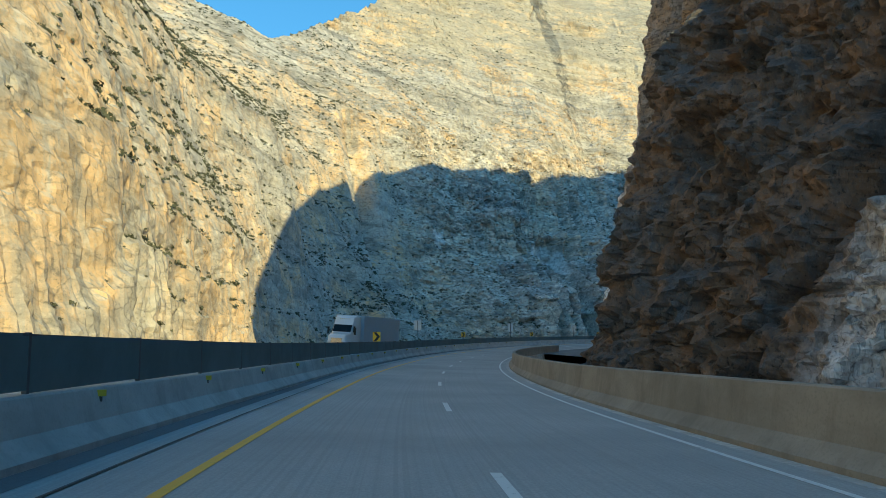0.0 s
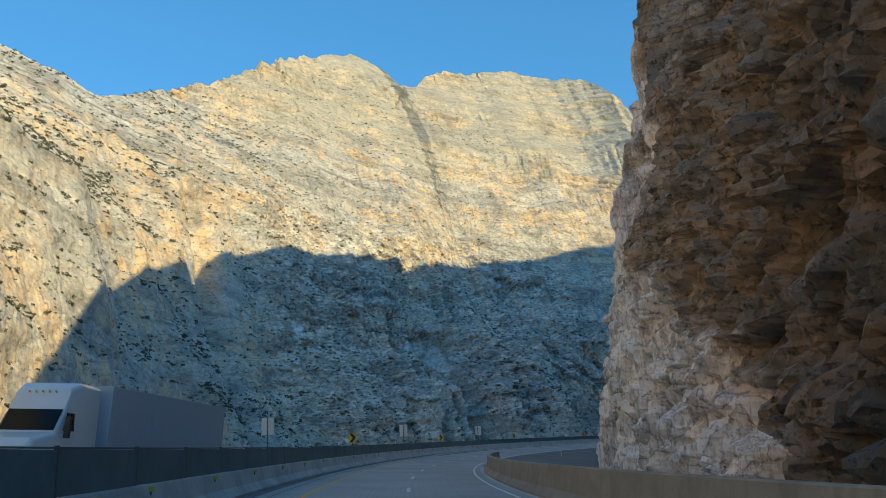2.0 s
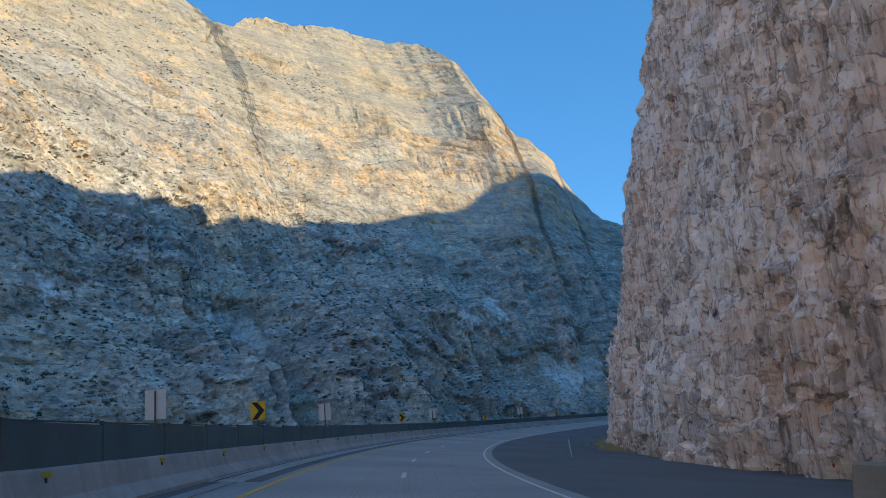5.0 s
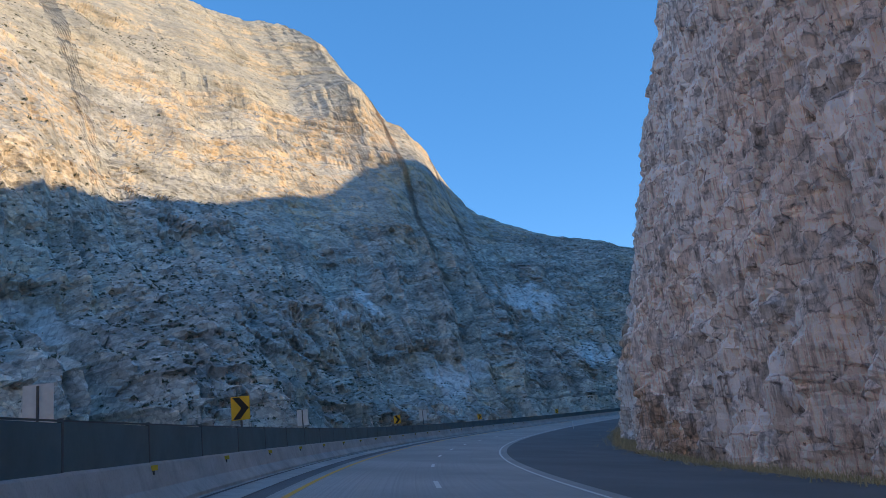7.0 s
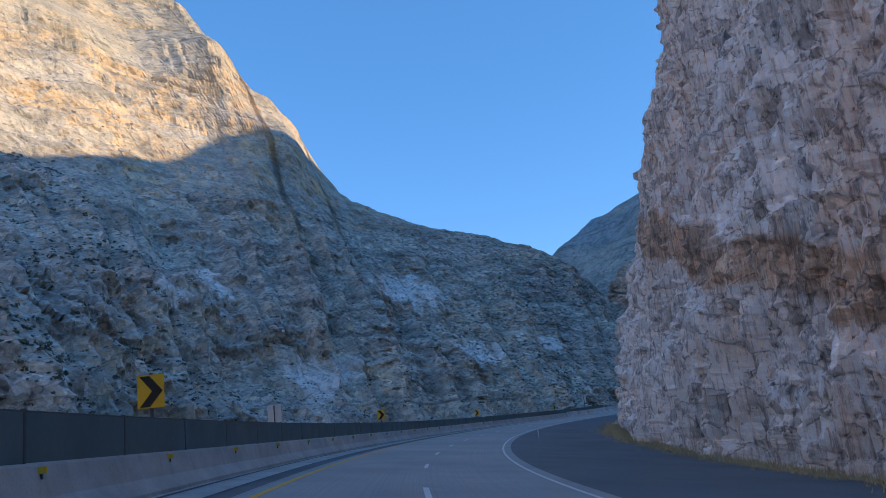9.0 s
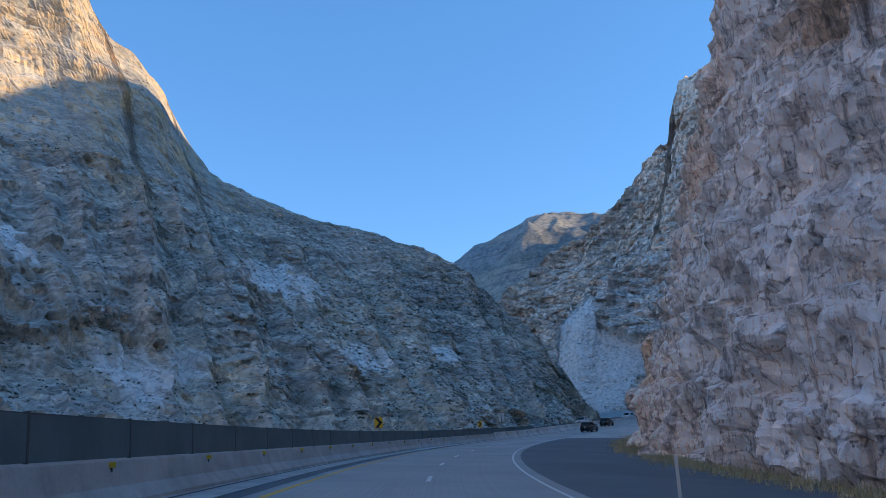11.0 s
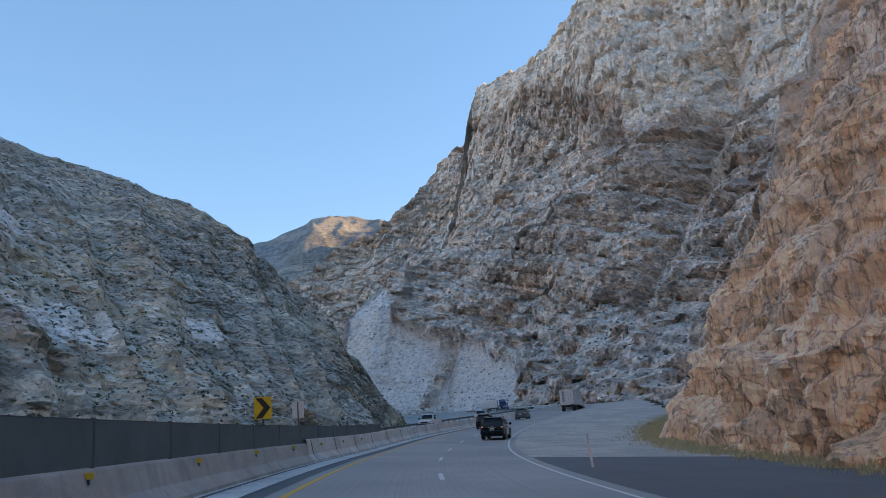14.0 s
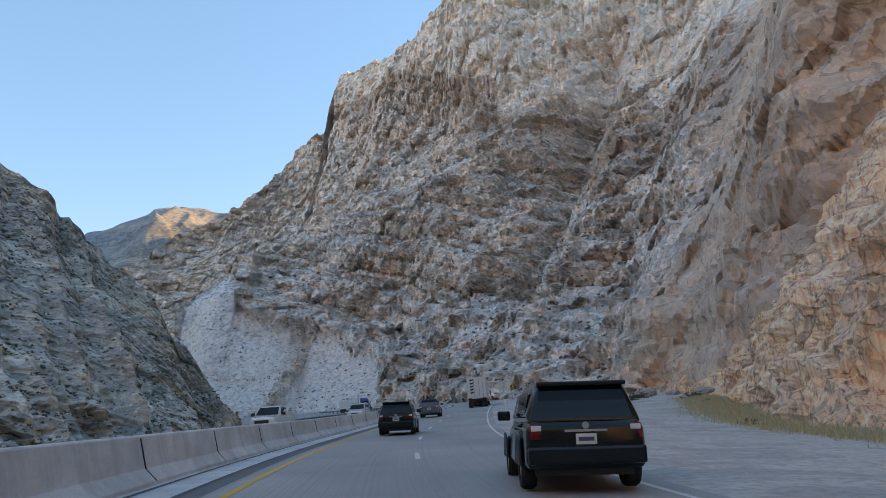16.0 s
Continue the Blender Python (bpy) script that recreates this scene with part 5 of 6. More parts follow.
def suv(label, paint_mat, L=4.8, W=1.92, H=1.80, belt=1.12, clear=0.34, r=0.39, rails=True, facing_lamps=False):
    """A sport utility car; y is forward, the ground at z 0."""
    t = empty("car")
    h, w = L / 2, W / 2
    part("body", shell([(-h, clear + 0.16, belt - 0.10, w * 0.90, w * 0.90), (-h + 0.10, clear, belt, w * 0.97, w * 0.95), (-h + 0.7, clear - 0.04, belt + 0.02, w, w * 0.97), (0, clear - 0.06, belt + 0.01, w, w * 0.97),
                        (h - 1.5, clear - 0.04, belt - 0.02, w, w * 0.96), (h - 1.3, clear, belt - 0.06, w, w * 0.95), (h - 0.35, clear + 0.02, belt - 0.14, w * 0.96, w * 0.86), (h, clear + 0.12, belt - 0.28, w * 0.86, w * 0.78)]), paint_mat, t)
    part("cabin", shell([(-h + 0.14, belt - 0.05, belt + 0.02, w * 0.92, w * 0.90), (-h + 0.30, belt - 0.05, H - 0.10, w * 0.93, w * 0.76), (-h + 0.45, belt - 0.05, H - 0.02, w * 0.93, w * 0.78),
                         (-0.2, belt - 0.05, H, w * 0.93, w * 0.78), (h - 2.15, belt - 0.05, H - 0.05, w * 0.92, w * 0.74), (h - 1.35, belt - 0.05, belt + 0.02, w * 0.90, w * 0.86)], 0.02), paint_mat, t)
    zt = H - 0.17
    part("rear_window", quad([(-w * 0.80, -h + 0.165, belt + 0.07), (w * 0.80, -h + 0.165, belt + 0.07), (w * 0.68, -h + 0.272, zt), (-w * 0.68, -h + 0.272, zt)], -0.02), M_GLASS, t, "dark rear window")
    part("windscreen", quad([(-w * 0.78, h - 1.36, belt + 0.08), (w * 0.78, h - 1.36, belt + 0.08), (w * 0.66, h - 2.05, zt + 0.04), (-w * 0.66, h - 2.05, zt + 0.04)], 0.03), M_GLASS, t, "dark windscreen")
    for sx in (-1, 1):
        def side(z):
            return sx * (w * 0.93 + (w * 0.78 - w * 0.93) * (z - belt) / (H - belt) + 0.012)
        for y0, y1, yt0, yt1 in ((-h + 0.55, -h + 1.30, -h + 0.62, -h + 1.30), (-h + 1.38, -0.12, -h + 1.38, -0.12), (-0.02, h - 1.75, -0.02, h - 2.2)):
            part("side_window", quad([(side(belt + 0.06), y0, belt + 0.06), (side(belt + 0.06), y1, belt + 0.06), (side(zt), yt1, zt), (side(zt), yt0, zt)], 0.012 * sx), M_GLASS, t, "dark side window")
        mirror = part("mirror", boxed(sx * w * 0.98 if sx > 0 else sx * (w + 0.22), sx * (w + 0.22) if sx > 0 else sx * w * 0.98, h - 1.85, h - 1.68, belt + 0.02, belt + 0.20, bevel=0.03), paint_mat, t)
        part("mirror_glass", boxed(sx * (w + 0.11) - 0.08, sx * (w + 0.11) + 0.08, h - 1.857, h - 1.851, belt + 0.05, belt + 0.17), M_GLASS, mirror)
        part("tail_lamp", boxed(sx * w * 0.80 - 0.10, sx * w * 0.80 + 0.10, -h + 0.0, -h + 0.16, belt - 0.30, belt - 0.05, bevel=0.025), M_TAIL, t, "red tail lamp")
        part("lamp_lens", boxed(sx * w * 0.80 - 0.08, sx * w * 0.80 + 0.08, -h - 0.012, -h + 0.02, belt - 0.15, belt - 0.07, bevel=0.01), M_LAMP, t, "clear reversing lens")
        part("headlamp", boxed(sx * w * 0.66 - 0.19, sx * w * 0.66 + 0.19, h - 0.16, h - 0.02, belt - 0.44, belt - 0.29, bevel=0.03), M_LAMP, t, "clear headlamp")
        for yw in (-h + 0.98, h - 0.95):
            bm = bmesh.new()
            for i in range(13):
                a0, a1 = math.pi * i / 13, math.pi * (i + 1) / 13
                rr = r + 0.07
                vs = [bm.verts.new((sx * (w + 0.015), yw + rr * math.cos(a), r + rr * math.sin(a))) for a in (a0, a1)] + [bm.verts.new((sx * (w + 0.015), yw + (rr - 0.42) * math.cos(a), r + (rr - 0.42) * math.sin(a))) for a in (a1, a0)]
                bm.faces.new(vs)
            bmesh.ops.remove_doubles(bm, verts=bm.verts, dist=0.002)
            bmesh.ops.solidify(bm, geom=bm.faces[:], thickness=0.03)
            part("wheel_arch", bm, M_TRIM, t, "black wheel arch")
        part("door_handle", boxed(sx * (w + 0.0) - 0.02, sx * (w + 0.0) + 0.02, -h + 1.55, -h + 1.75, belt - 0.14, belt - 0.10, bevel=0.01), paint_mat, t)
        if rails:
            bm = rod(bmesh.new(), (sx * w * 0.66, -h + 0.7, H + 0.05), (sx * w * 0.66, h - 2.3, H + 0.05), 0.025, 8)
            for y in (-h + 0.75, -0.3, h - 2.35):
                box(bm, sx * w * 0.66 - 0.03, sx * w * 0.66 + 0.03, y - 0.08, y + 0.08, H - 0.06, H + 0.05)
            part("roof_rail", bm, M_CHROME, t, "silver roof rail")
    part("spoiler", boxed(-w * 0.74, w * 0.74, -h + 0.16, -h + 0.46, H - 0.10, H - 0.03, bevel=0.025), paint_mat, t)
    part("rear_bumper", boxed(-w * 0.95, w * 0.95, -h - 0.06, -h + 0.2, clear + 0.06, clear + 0.34, bevel=0.05), M_TRIM if facing_lamps else paint_mat, t)
    part("front_bumper", boxed(-w * 0.88, w * 0.88, h - 0.18, h + 0.05, clear + 0.04, clear + 0.30, bevel=0.05), M_TRIM, t)
    part("grille", boxed(-w * 0.42, w * 0.42, h - 0.08, h + 0.015, clear + 0.34, belt - 0.32, bevel=0.02), M_TRIM, t)
    part("trim_bar", boxed(-0.33, 0.33, -h - 0.012, -h + 0.02, belt - 0.17, belt - 0.135), M_CHROME, t, "chrome strip")
    bm = bmesh.new()
    rod(bm, (0, -h - 0.012, belt - 0.075), (0, -h + 0.03, belt - 0.075), 0.055, 18)
    part("badge", bm, M_CHROME, t, "round chrome badge")
    plate = part("number_plate", boxed(-0.16, 0.16, -h - 0.016, -h + 0.03, belt - 0.36, belt - 0.20, bevel=0.004), M_PLATE, t, "pale number plate")
    part("plate_bar", boxed(-0.12, 0.12, -h - 0.022, -h - 0.017, belt - 0.31, belt - 0.25), M_PLATE_INK, plate)
    part("underbody", boxed(-w * 0.8, w * 0.8, -h + 0.3, h - 0.3, clear - 0.12, clear + 0.05), M_TRIM, t)
    add_wheels(t, [(sx * (w - 0.12), y) for sx in (-1, 1) for y in (-h + 0.98, h - 0.95)], r, 0.25)
    return tagged(t, label, "car")


def pickup(label, paint_mat):
    t = empty("pickup_truck")
    h, w, belt, H = 2.9, 1.0, 1.25, 1.95
    part("body", shell([(-h, 0.6, belt, w * 0.97, w * 0.96), (-h + 2.0, 0.45, belt, w, w * 0.97), (h - 1.4, 0.42, belt - 0.02, w, w * 0.95), (h - 0.3, 0.45, belt - 0.10, w * 0.97, w * 0.9), (h, 0.55, belt - 0.24, w * 0.92, w * 0.86)]), paint_mat, t)
    part("cabin", shell([(-0.75, belt - 0.05, H - 0.1, w * 0.93, w * 0.78), (-0.5, belt - 0.05, H, w * 0.93, w * 0.79), (0.7, belt - 0.05, H - 0.02, w * 0.93, w * 0.77), (1.55, belt - 0.05, belt + 0.03, w * 0.9, w * 0.86)], 0.02), paint_mat, t)
    part("windscreen", quad([(-w * 0.8, 1.56, belt + 0.07), (w * 0.8, 1.56, belt + 0.07), (w * 0.68, 0.82, H - 0.10), (-w * 0.68, 0.82, H - 0.10)], 0.03), M_GLASS, t, "dark windscreen")
    part("grille", boxed(-w * 0.5, w * 0.5, h - 0.05, h + 0.03, 0.72, belt - 0.30, bevel=0.02), M_TRIM, t)
    part("front_bumper", boxed(-w * 0.95, w * 0.95, h - 0.1, h + 0.10, 0.45, 0.68, bevel=0.05), M_TRIM, t)
    for sx in (-1, 1):
        part("headlamp", boxed(sx * w * 0.7 - 0.16, sx * w * 0.7 + 0.16, h - 0.12, h + 0.01, 0.80, belt - 0.28, bevel=0.03), M_LAMP, t, "clear headlamp")
        part("mirror", boxed(sx * (w + 0.12) - 0.12, sx * (w + 0.12) + 0.12, 1.1, 1.25, belt + 0.02, belt + 0.24, bevel=0.03), M_TRIM, t)
        part("side_window", quad([(sx * (w * 0.92), -0.55, belt + 0.06), (sx * (w * 0.92), 1.2, belt + 0.06), (sx * w * 0.80, 0.65, H - 0.14), (sx * w * 0.80, -0.5, H - 0.14)], 0.012 * sx), M_GLASS, t, "dark side window")
    add_wheels(t, [(sx * (w - 0.12), y) for sx in (-1, 1) for y in (-h + 1.2, h - 1.0)], 0.40, 0.27)
    return tagged(t, label, "pickup")


def tractor_trailer(label, cab_mat, skin_mat, marks=False, long=16.0):
    """A lorry with a sleeper cab and a box trailer; y forward, the trailer's tail at y 0."""
    t = empty("semi_truck")
    part("trailer_box", boxed(-1.3, 1.3, 0.0, long, 1.18, 4.08, bevel=0.03), skin_mat, t)
    for sx in (-1, 1):
        rib_me = None
        for y in np.arange(0.6, long - 0.2, 0.62):
            if rib_me is None:
                rib = part("side_rib", boxed(sx * 1.303 - 0.004, sx * 1.303 + 0.004, -0.02, 0.02, 1.3, 3.98), skin_mat, t)
                rib_me = rib.data
            else:
                rib = new("side_rib", rib_me)
                rib.parent = t
            rib.location = (0, float(y), 0)
    for sx in (-1, 1):
        d = part("rear_door", boxed(min(sx * 0.02, sx * 1.24), max(sx * 0.02, sx * 1.24), -0.05, -0.002, 1.30, 4.0, bevel=0.01), skin_mat, t, "pale rear door")
        bm = bmesh.new()
        for x in (0.35, 0.85):
            rod(bm, (sx * x, -0.075, 1.32), (sx * x, -0.075, 3.98), 0.022, 8)
        part("lock_rod", bm, M_CHROME, d)
        part("tail_lamp", boxed(sx * 0.95 - 0.2, sx * 0.95 + 0.2, -0.08, -0.052, 1.19, 1.28), M_TAIL, t, "red lamp strip")
        part("mud_flap", boxed(sx * 0.85 - 0.32, sx * 0.85 + 0.32, 0.3, 0.33, 0.25, 1.1), M_TRIM, t)
    part("rear_frame", boxed(-1.28, 1.28, -0.09, 0.1, 1.06, 1.185, bevel=0.01), M_TRIM, t)
    bm = boxed(-1.15, 1.15, -0.06, 0.04, 0.45, 0.57)
    for sx in (-1, 1):
        box(bm, sx * 0.7 - 0.05, sx * 0.7 + 0.05, -0.05, 0.03, 0.5, 1.1)
    part("under_guard", bm, M_TRIM, t)
    part("chassis", boxed(-0.5, 0.5, 0.5, long + 3.5, 0.75, 1.17), M_TRIM, t)
    for x0 in (-0.75, 0.6):
        part("landing_leg", boxed(x0, x0 + 0.15, long - 3.2, long - 3.0, 0.3, 1.15), M_TRIM, t)
    if marks:
        for k, (z, hh) in enumerate(((3.55, 0.34), (3.1, 0.34), (2.7, 0.30), (2.28, 0.34), (1.86, 0.34))):
            part("mark", extrude([(-0.82, z), (-0.42, z + 0.10), (-0.42, z + hh), (-0.60, z + hh * 0.62), (-0.82, z + hh * 0.8)], -0.06, -0.051), M_BLACK, t, "black painted mark")
    y0 = long + 0.8
    part("cab", shell([(y0, 1.1, 3.95, 1.22, 1.18), (y0 + 1.6, 1.05, 4.0, 1.24, 1.16), (y0 + 2.1, 1.05, 3.75, 1.22, 1.05), (y0 + 2.5, 1.0, 3.0, 1.2, 1.08), (y0 + 3.05, 0.95, 2.15, 1.18, 1.08), (y0 + 4.2, 0.9, 1.95, 1.1, 0.95), (y0 + 4.5, 0.75, 1.6, 1.05, 0.85)], 0.06), cab_mat, t)
    part("windscreen", quad([(-1.0, y0 + 3.02, 2.22), (1.0, y0 + 3.02, 2.22), (1.0, y0 + 2.52, 2.98), (-1.0, y0 + 2.52, 2.98)], 0.05), M_GLASS, t, "dark windscreen")
    part("grille", boxed(-0.6, 0.6, y0 + 4.42, y0 + 4.55, 0.8, 1.55, bevel=0.03), M_CHROME, t)
    part("front_bumper", boxed(-1.12, 1.12, y0 + 4.3, y0 + 4.62, 0.38, 0.78, bevel=0.06), cab_mat, t)
    for sx in (-1, 1):
        part("side_window", quad([(sx * 1.225, y0 + 1.95, 2.2), (sx * 1.2, y0 + 2.75, 2.2), (sx * 1.13, y0 + 2.45, 2.85), (sx * 1.17, y0 + 1.95, 2.85)], 0.03 * sx), M_GLASS, t, "dark side window")
        part("headlamp", boxed(sx * 0.86 - 0.16, sx * 0.86 + 0.16, y0 + 4.25, y0 + 4.5, 1.0, 1.28, bevel=0.04), M_LAMP, t, "clear headlamp")
        mirror = part("mirror", boxed(sx * 1.48 - 0.1, sx * 1.48 + 0.1, y0 + 2.9, y0 + 3.05, 1.95, 2.7, bevel=0.03), M_TRIM, t)
        part("fuel_tank", rod(bmesh.new(), (sx * 0.98, y0 + 0.2, 0.78), (sx * 0.98, y0 + 1.9, 0.78), 0.3, 18), M_CHROME, t, "chrome tank")
    for x in (-0.5, -0.25, 0, 0.25, 0.5):
        part("marker_lamp", rod(bmesh.new(), (x, y0 + 2.18, 3.62), (x, y0 + 2.28, 3.66), 0.03, 8), M_TAB, t)
    add_wheels(t, [(sx * 1.02, y) for sx in (-1, 1) for y in (1.3, 2.6, long - 0.6, long + 0.75, y0 + 3.5)], 0.51, 0.5)
    return tagged(t, label, "truck")


suv("black compact sport utility car following the yellow line", P_BLACK, 4.4, 1.84, 1.66, 1.05, 0.32, 0.36, True).matrix_basis = road_pose(452.0, -1.3, flat=True)
suv("large black sport utility car with silver roof rails on the highway", P_BLACK, 4.82, 1.92, 1.72, 1.08, 0.36, 0.40, True).matrix_basis = road_pose(425.5, 2.5, 0, -5, flat=True)
suv("blue-grey compact sport utility car ahead on the highway", P_GREY, 4.4, 1.84, 1.66, 1.05, 0.32, 0.36, False).matrix_basis = road_pose(484, -1.7, flat=True)
tractor_trailer("white box trailer lorry with black marks on its doors", P_WHITE, P_WHITE, True).matrix_basis = road_pose(516, 1.9, flat=True)
tractor_trailer("white sleeper cab lorry with a blue-grey box trailer", P_WHITE, P_SILVER).matrix_basis = road_pose(76 + 21.4, -13.2, 0, 180, flat=True)
pickup("white pickup truck with black grille in the opposing lanes", P_WHITE).matrix_basis = road_pose(467, -12.0, 0, 180, flat=True)
suv("white sport utility car in the opposing lanes", P_WHITE, 4.9, 1.95, 1.85, 1.15, 0.38, 0.40, True, True).matrix_basis = road_pose(494, -10.4, 0, 180, flat=True)
tractor_trailer("blue cab lorry with a white box trailer far away", P_BLUE, P_WHITE).matrix_basis = road_pose(690, -12.5, 0, 180, flat=True)
suv("white sport utility car far away in the opposing lanes", P_WHITE, 4.7, 1.9, 1.8, 1.1, 0.36, 0.38, False, True).matrix_basis = road_pose(590, -9.4, 0, 180, flat=True)
suv("white car far away beyond the bend", P_WHITE, 4.6, 1.85, 1.6, 1.05, 0.32, 0.36, False, True).matrix_basis = road_pose(640, -9.4, 0, 180, flat=True)


# ---------------------------------------------------------------- scrub, grass and stones
def leafy(name, dark, light):
    k = Mat(name, 0.9)
    f = k.noise(k.scaled(5, 5, 5), 1, 4, 0.7)
    c = k.mix(k.island(), dark, light)
    c = k.mix(k.ramp(f, (0.4, 0.6), (0.6, 0.0)), c, tuple(x * 0.45 for x in dark))
    return k.done(c)


M_SCRUB = leafy("desert scrub", (0.075, 0.085, 0.055), (0.19, 0.195, 0.13))
M_BUSH = leafy("green roadside bush", (0.05, 0.065, 0.03), (0.12, 0.13, 0.06))
M_GRASS = leafy("dry roadside grass", (0.55, 0.47, 0.26), (0.80, 0.70, 0.46))


def triangles(name, co, tri, material):
    me = bpy.data.meshes.new(name)
    me.vertices.add(len(co))
    me.vertices.foreach_set("co", co.astype(np.float32).ravel())
    me.loops.add(tri.size)
    me.loops.foreach_set("vertex_index", tri.astype(np.int32).ravel())
    me.polygons.add(len(tri))
    me.polygons.foreach_set("loop_start", np.arange(0, tri.size, 3, dtype=np.int32))
    me.update(calc_edges=True)
    me.materials.append(material)
    return new(name, me)


def clumps(name, places, sizes, material, rng, leaves=16):
    """Low bushes, each a tuft of many small leaf triangles with gaps between."""
    n = len(places)
    d = rng.normal(size=(n, leaves, 3))
    d /= np.linalg.norm(d, axis=2, keepdims=True)
    d[:, :, 2] = np.abs(d[:, :, 2]) * 0.9
    mid = d * rng.uniform(0.35, 0.95, (n, leaves, 1)) * np.array([1.0, 1.0, 0.8])
    a = rng.normal(size=(n, leaves, 3))
    a /= np.linalg.norm(a, axis=2, keepdims=True)
    b = np.cross(d, a)
    w = rng.uniform(0.28, 0.52, (n, leaves, 1))
    tri = np.stack([mid + a * w, mid - a * w * 0.6 + b * w * 0.8, mid - a * w * 0.6 - b * w * 0.8], 2)
    co = places[:, None, None, :] + tri * sizes[:, None, None, None]
    co = co.reshape(-1, 3)
    return triangles(name, co, np.arange(len(co)).reshape(-1, 3), material)


def on_mesh(ob, rng, count, low=0.35, keep=None):
    """Random places on the gentler faces of a terrain mesh."""
    me = ob.data
    nrm, mid = np.empty(len(me.polygons) * 3), np.empty(len(me.polygons) * 3)
    me.polygons.foreach_get("normal", nrm)
    me.polygons.foreach_get("center", mid)
    nrm, mid = nrm.reshape(-1, 3), mid.reshape(-1, 3)
    ok = np.abs(nrm[:, 2]) > low
    if keep is not None:
        ok &= keep(mid[:, 0], mid[:, 1], mid[:, 2])
    crowd = vnoise(mid[:, 0] / 30, mid[:, 1] / 30, mid[:, 2] / 20, 77)
    ok &= crowd > rng.uniform(-1.3, 0.7, len(crowd))
    i = np.flatnonzero(ok)
    return mid[rng.choice(i, min(count, len(i)), replace=False)]


rng = np.random.default_rng(5)
inside = lambda x, y, z: (np.hypot(x - 120, y - 150) < 480) & (z > -4) & ((z < 120) | (rng.random(len(z)) < 0.35))
p = on_mesh(wall_west, rng, 30000, 0.48, inside)
tagged(clumps("desert_scrub", p, rng.uniform(0.35, 0.95, len(p)) * (0.8 + 0.9 * rng.random(len(p)) ** 3) * np.where(p[:, 0] > 170, 0.62, 1.0), M_SCRUB, rng), "dark low desert scrub scattered over the slopes", "scrub", kind="stuff")
front = lambda x, y, z: (np.hypot(x - 150, y - 400) < 900) & (np.degrees(np.arctan2(y - 400, x - 150)) > -25)
p = on_mesh(wall_east, rng, 9000, 0.40, front)
tagged(clumps("cliff_scrub", p, rng.uniform(0.4, 1.0, len(p)), M_SCRUB, rng), "dark scrub on the ledges of the shaded cliff", "scrub", kind="stuff")

# grass and weeds along the foot of the cut
n = 15000
s = np.concatenate([rng.uniform(196, 400, n // 2), rng.uniform(400, 500, n - n // 2)])
o = np.interp(s, CUT_S, CUT_O) - 3.0 + rng.normal(0, 0.8, n) * np.where(s > 400, 1.5, 1.0) + 0.2
x, y, z = on_road(s, o)
z = z + np.interp(o, [4.9, 9.5, 14, 18, 30], [0, -0.06, -0.12, -0.5, -0.6]) + 0.1
blade = 5
base = np.stack([x, y, z - 0.1], 1)[:, None, :] + rng.normal(0, 0.12, (n, blade, 3)) * np.array([1, 1, 0.1])
lean = rng.normal(0, 0.35, (n, blade, 3)) + np.array([0, 0, 1.0])
tall = rng.uniform(0.10, 0.34, (n, blade, 1))
side = rng.normal(0, 1, (n, blade, 3)) * np.array([1, 1, 0])
side /= np.linalg.norm(side, axis=2, keepdims=True)
tri = np.stack([base - side * 0.018, base + side * 0.018, base + lean * tall], 2).reshape(-1, 3)
tagged(triangles("roadside_grass", tri, np.arange(len(tri)).reshape(-1, 3), M_GRASS), "dry yellow-green grass along the foot of the cut", "grass", kind="stuff")


def bush(size, label):
    m = 260
    d = rng.normal(size=(m, 3))
    d /= np.linalg.norm(d, axis=1, keepdims=True)
    d[:, 2] = np.abs(d[:, 2])
    q = d * rng.uniform(0.3, 1.0, (m, 1)) * np.array([1, 1, 0.85]) * size
    q += 0.15 * size * np.sin(q[:, [1, 2, 0]] * 9 / size)
    t = clumps("bush", q, np.full(m, 0.16 * size), M_BUSH, rng, 4)
    return tagged(t, label, "bush", "roadside bushes")


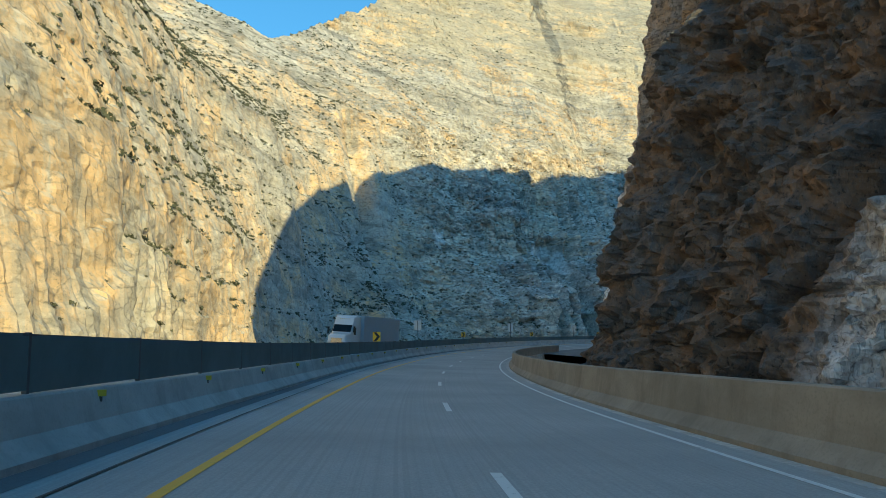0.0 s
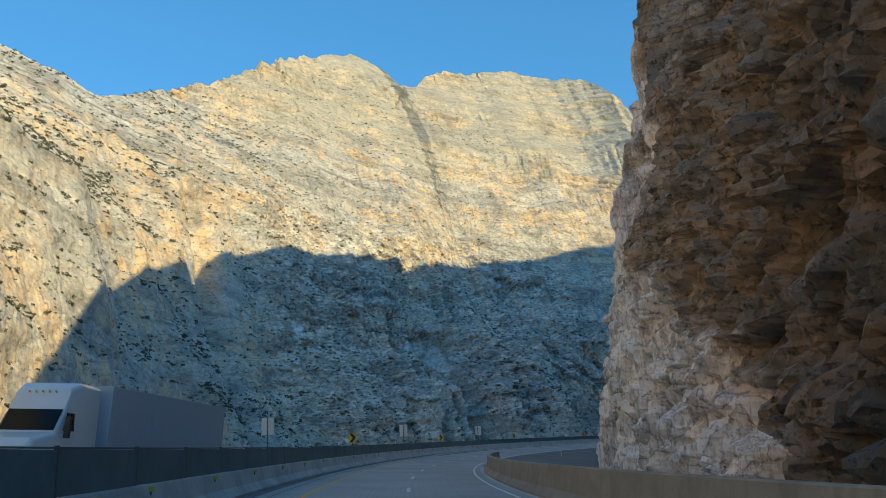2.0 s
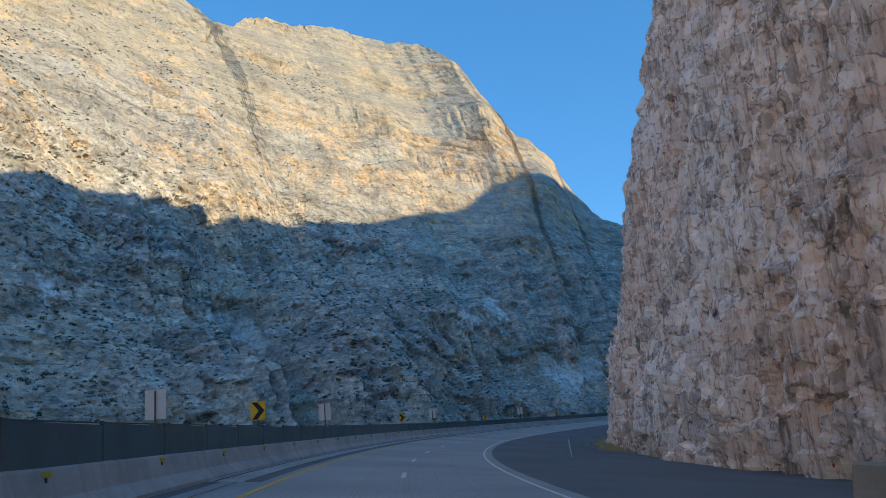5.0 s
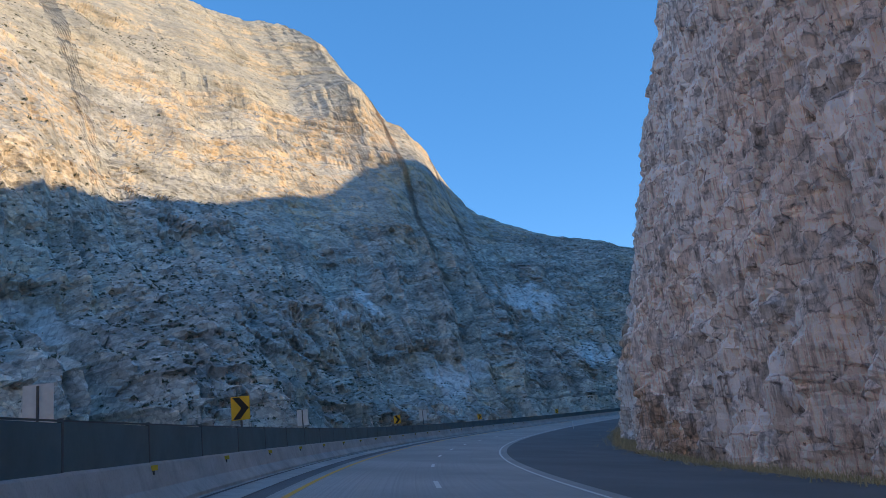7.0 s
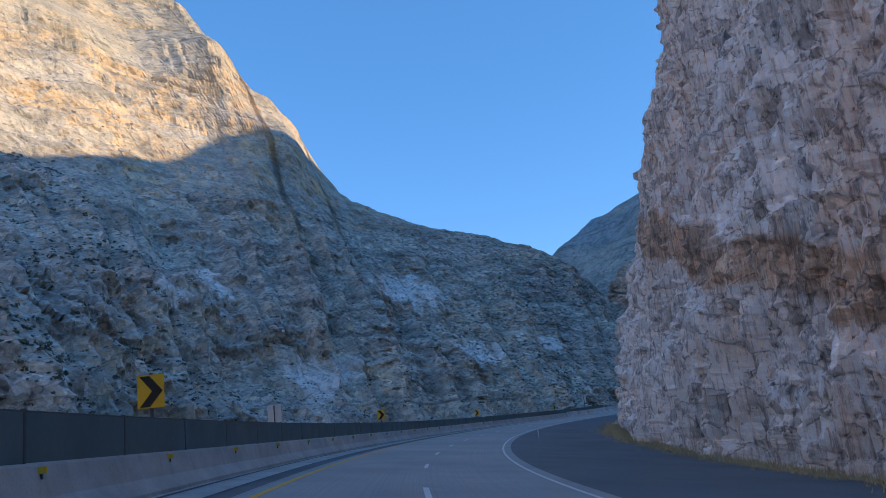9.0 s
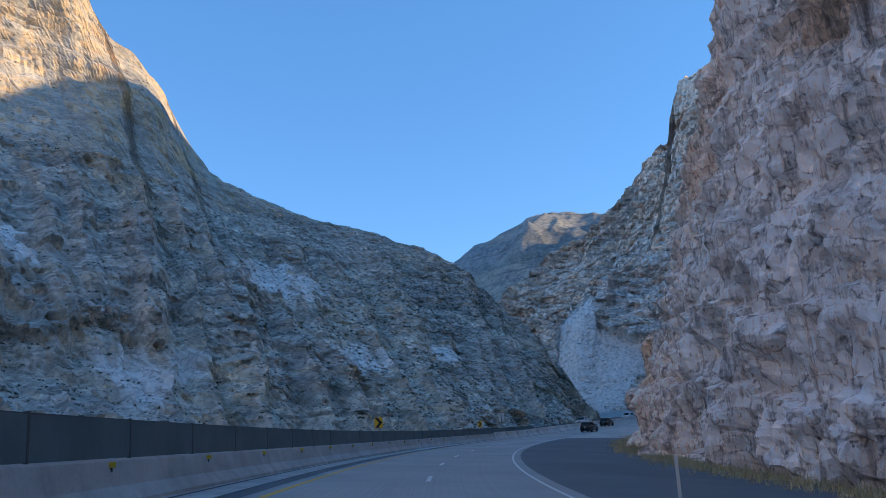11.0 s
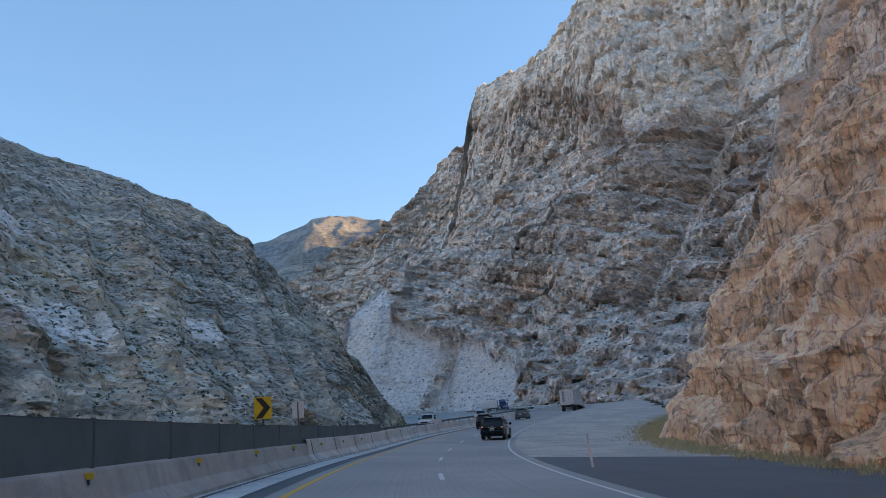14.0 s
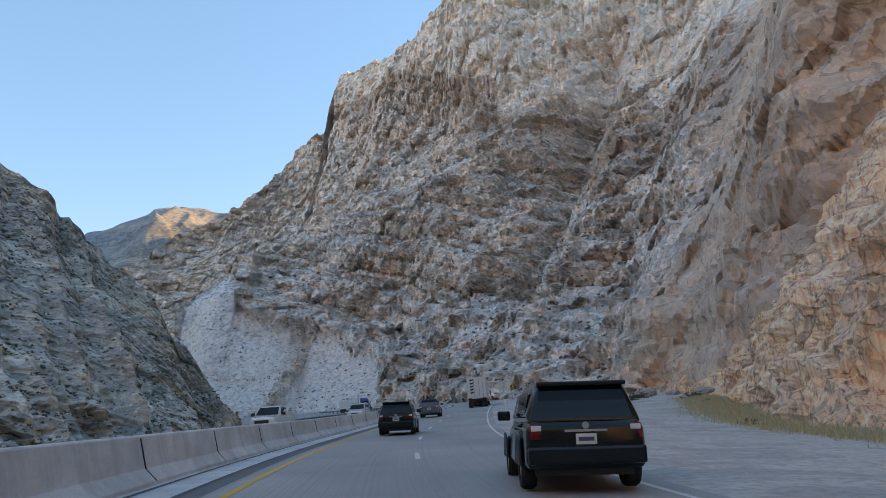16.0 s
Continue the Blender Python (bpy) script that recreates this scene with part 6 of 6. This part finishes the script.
big = bush(1.3, "grey-green desert bush beside the gravel pull-off")
small = bush(0.8, "low dull green bush at the foot of the rock")
big.matrix_basis = road_pose(505, 20.5, -0.9)
small.matrix_basis = road_pose(214, 13.2, -0.8)
for s, o, k in ((512, 23, 0), (520, 19, 0), (528, 22, 1), (540, 18, 0), (550, 24, 0), (562, 17, 0), (575, 19, 1), (590, 16, 0), (610, 15, 0), (498, 26, 0), (484, 24, 1), (535, 27, 0), (560, 28, 0), (585, 24, 0)):
    copy_thing((big, small)[k], road_pose(s, o, -0.9, s * 37 % 360))
for s, o in ((219, 13.4), (226, 13.0), (240, 13.6), (258, 14.0), (283, 13.8), (305, 13.0), (121, 13.4), (128, 14.6), (330, 12.8), (372, 12.9), (433, 14.5), (452, 17.0)):
    copy_thing(small, road_pose(s, o, -0.75, s * 53 % 360))


def stone(seed, label):
    bm = bmesh.new()
    bmesh.ops.create_icosphere(bm, subdivisions=2, radius=1.0)
    for v in bm.verts:
        q = v.co.copy()
        f = 1.0 + 0.35 * noise.noise(q * 1.3 + Vector((seed, 0, 0))) + 0.12 * noise.noise(q * 4 + Vector((0, seed, 0)))
        v.co = Vector((q.x * f, q.y * f * 0.8, q.z * f * 0.6))
    return tagged(part("stone", bm, M_STONE), label, "stone", "fallen stones")


M_STONE = plain("fallen grey rock", (0.46, 0.42, 0.38), 0.95, wear=0.3, size=2.5)
stones = [stone(k * 3.7, "pale fallen stone at the foot of the cut") for k in range(3)]
for k, st in enumerate(stones):
    st.scale = (0.3, 0.3, 0.3)
    st.matrix_basis = road_pose(232 + 3 * k, 11.9 + 0.3 * k, -0.35) @ Matrix.Diagonal((0.22, 0.22, 0.22, 1))
for k in range(46):
    s = 200 + 6.1 * k + float(rng.uniform(-2, 2))
    sc = float(rng.uniform(0.08, 0.34))
    st = copy_thing(stones[k % 3], road_pose(s, 11.8 + float(rng.uniform(0, 1.6)), -0.45, float(rng.uniform(0, 360))))
    st.scale = (sc, sc, sc)
boulder = tagged(stone(31.0, "large fallen boulder on the gravel below the cliff"), category="boulder")
boulder.matrix_basis = road_pose(520, 25, -0.4) @ Matrix.Diagonal((1.6, 1.6, 1.4, 1))
for s, o, sc in ((516, 28, 1.2), (531, 26, 1.0), (545, 23, 0.8), (508, 30, 1.8), (556, 26, 1.3)):
    b = copy_thing(boulder, road_pose(s, o, -0.5, s * 71 % 360))
    b.scale = (sc, sc, sc * 0.8)
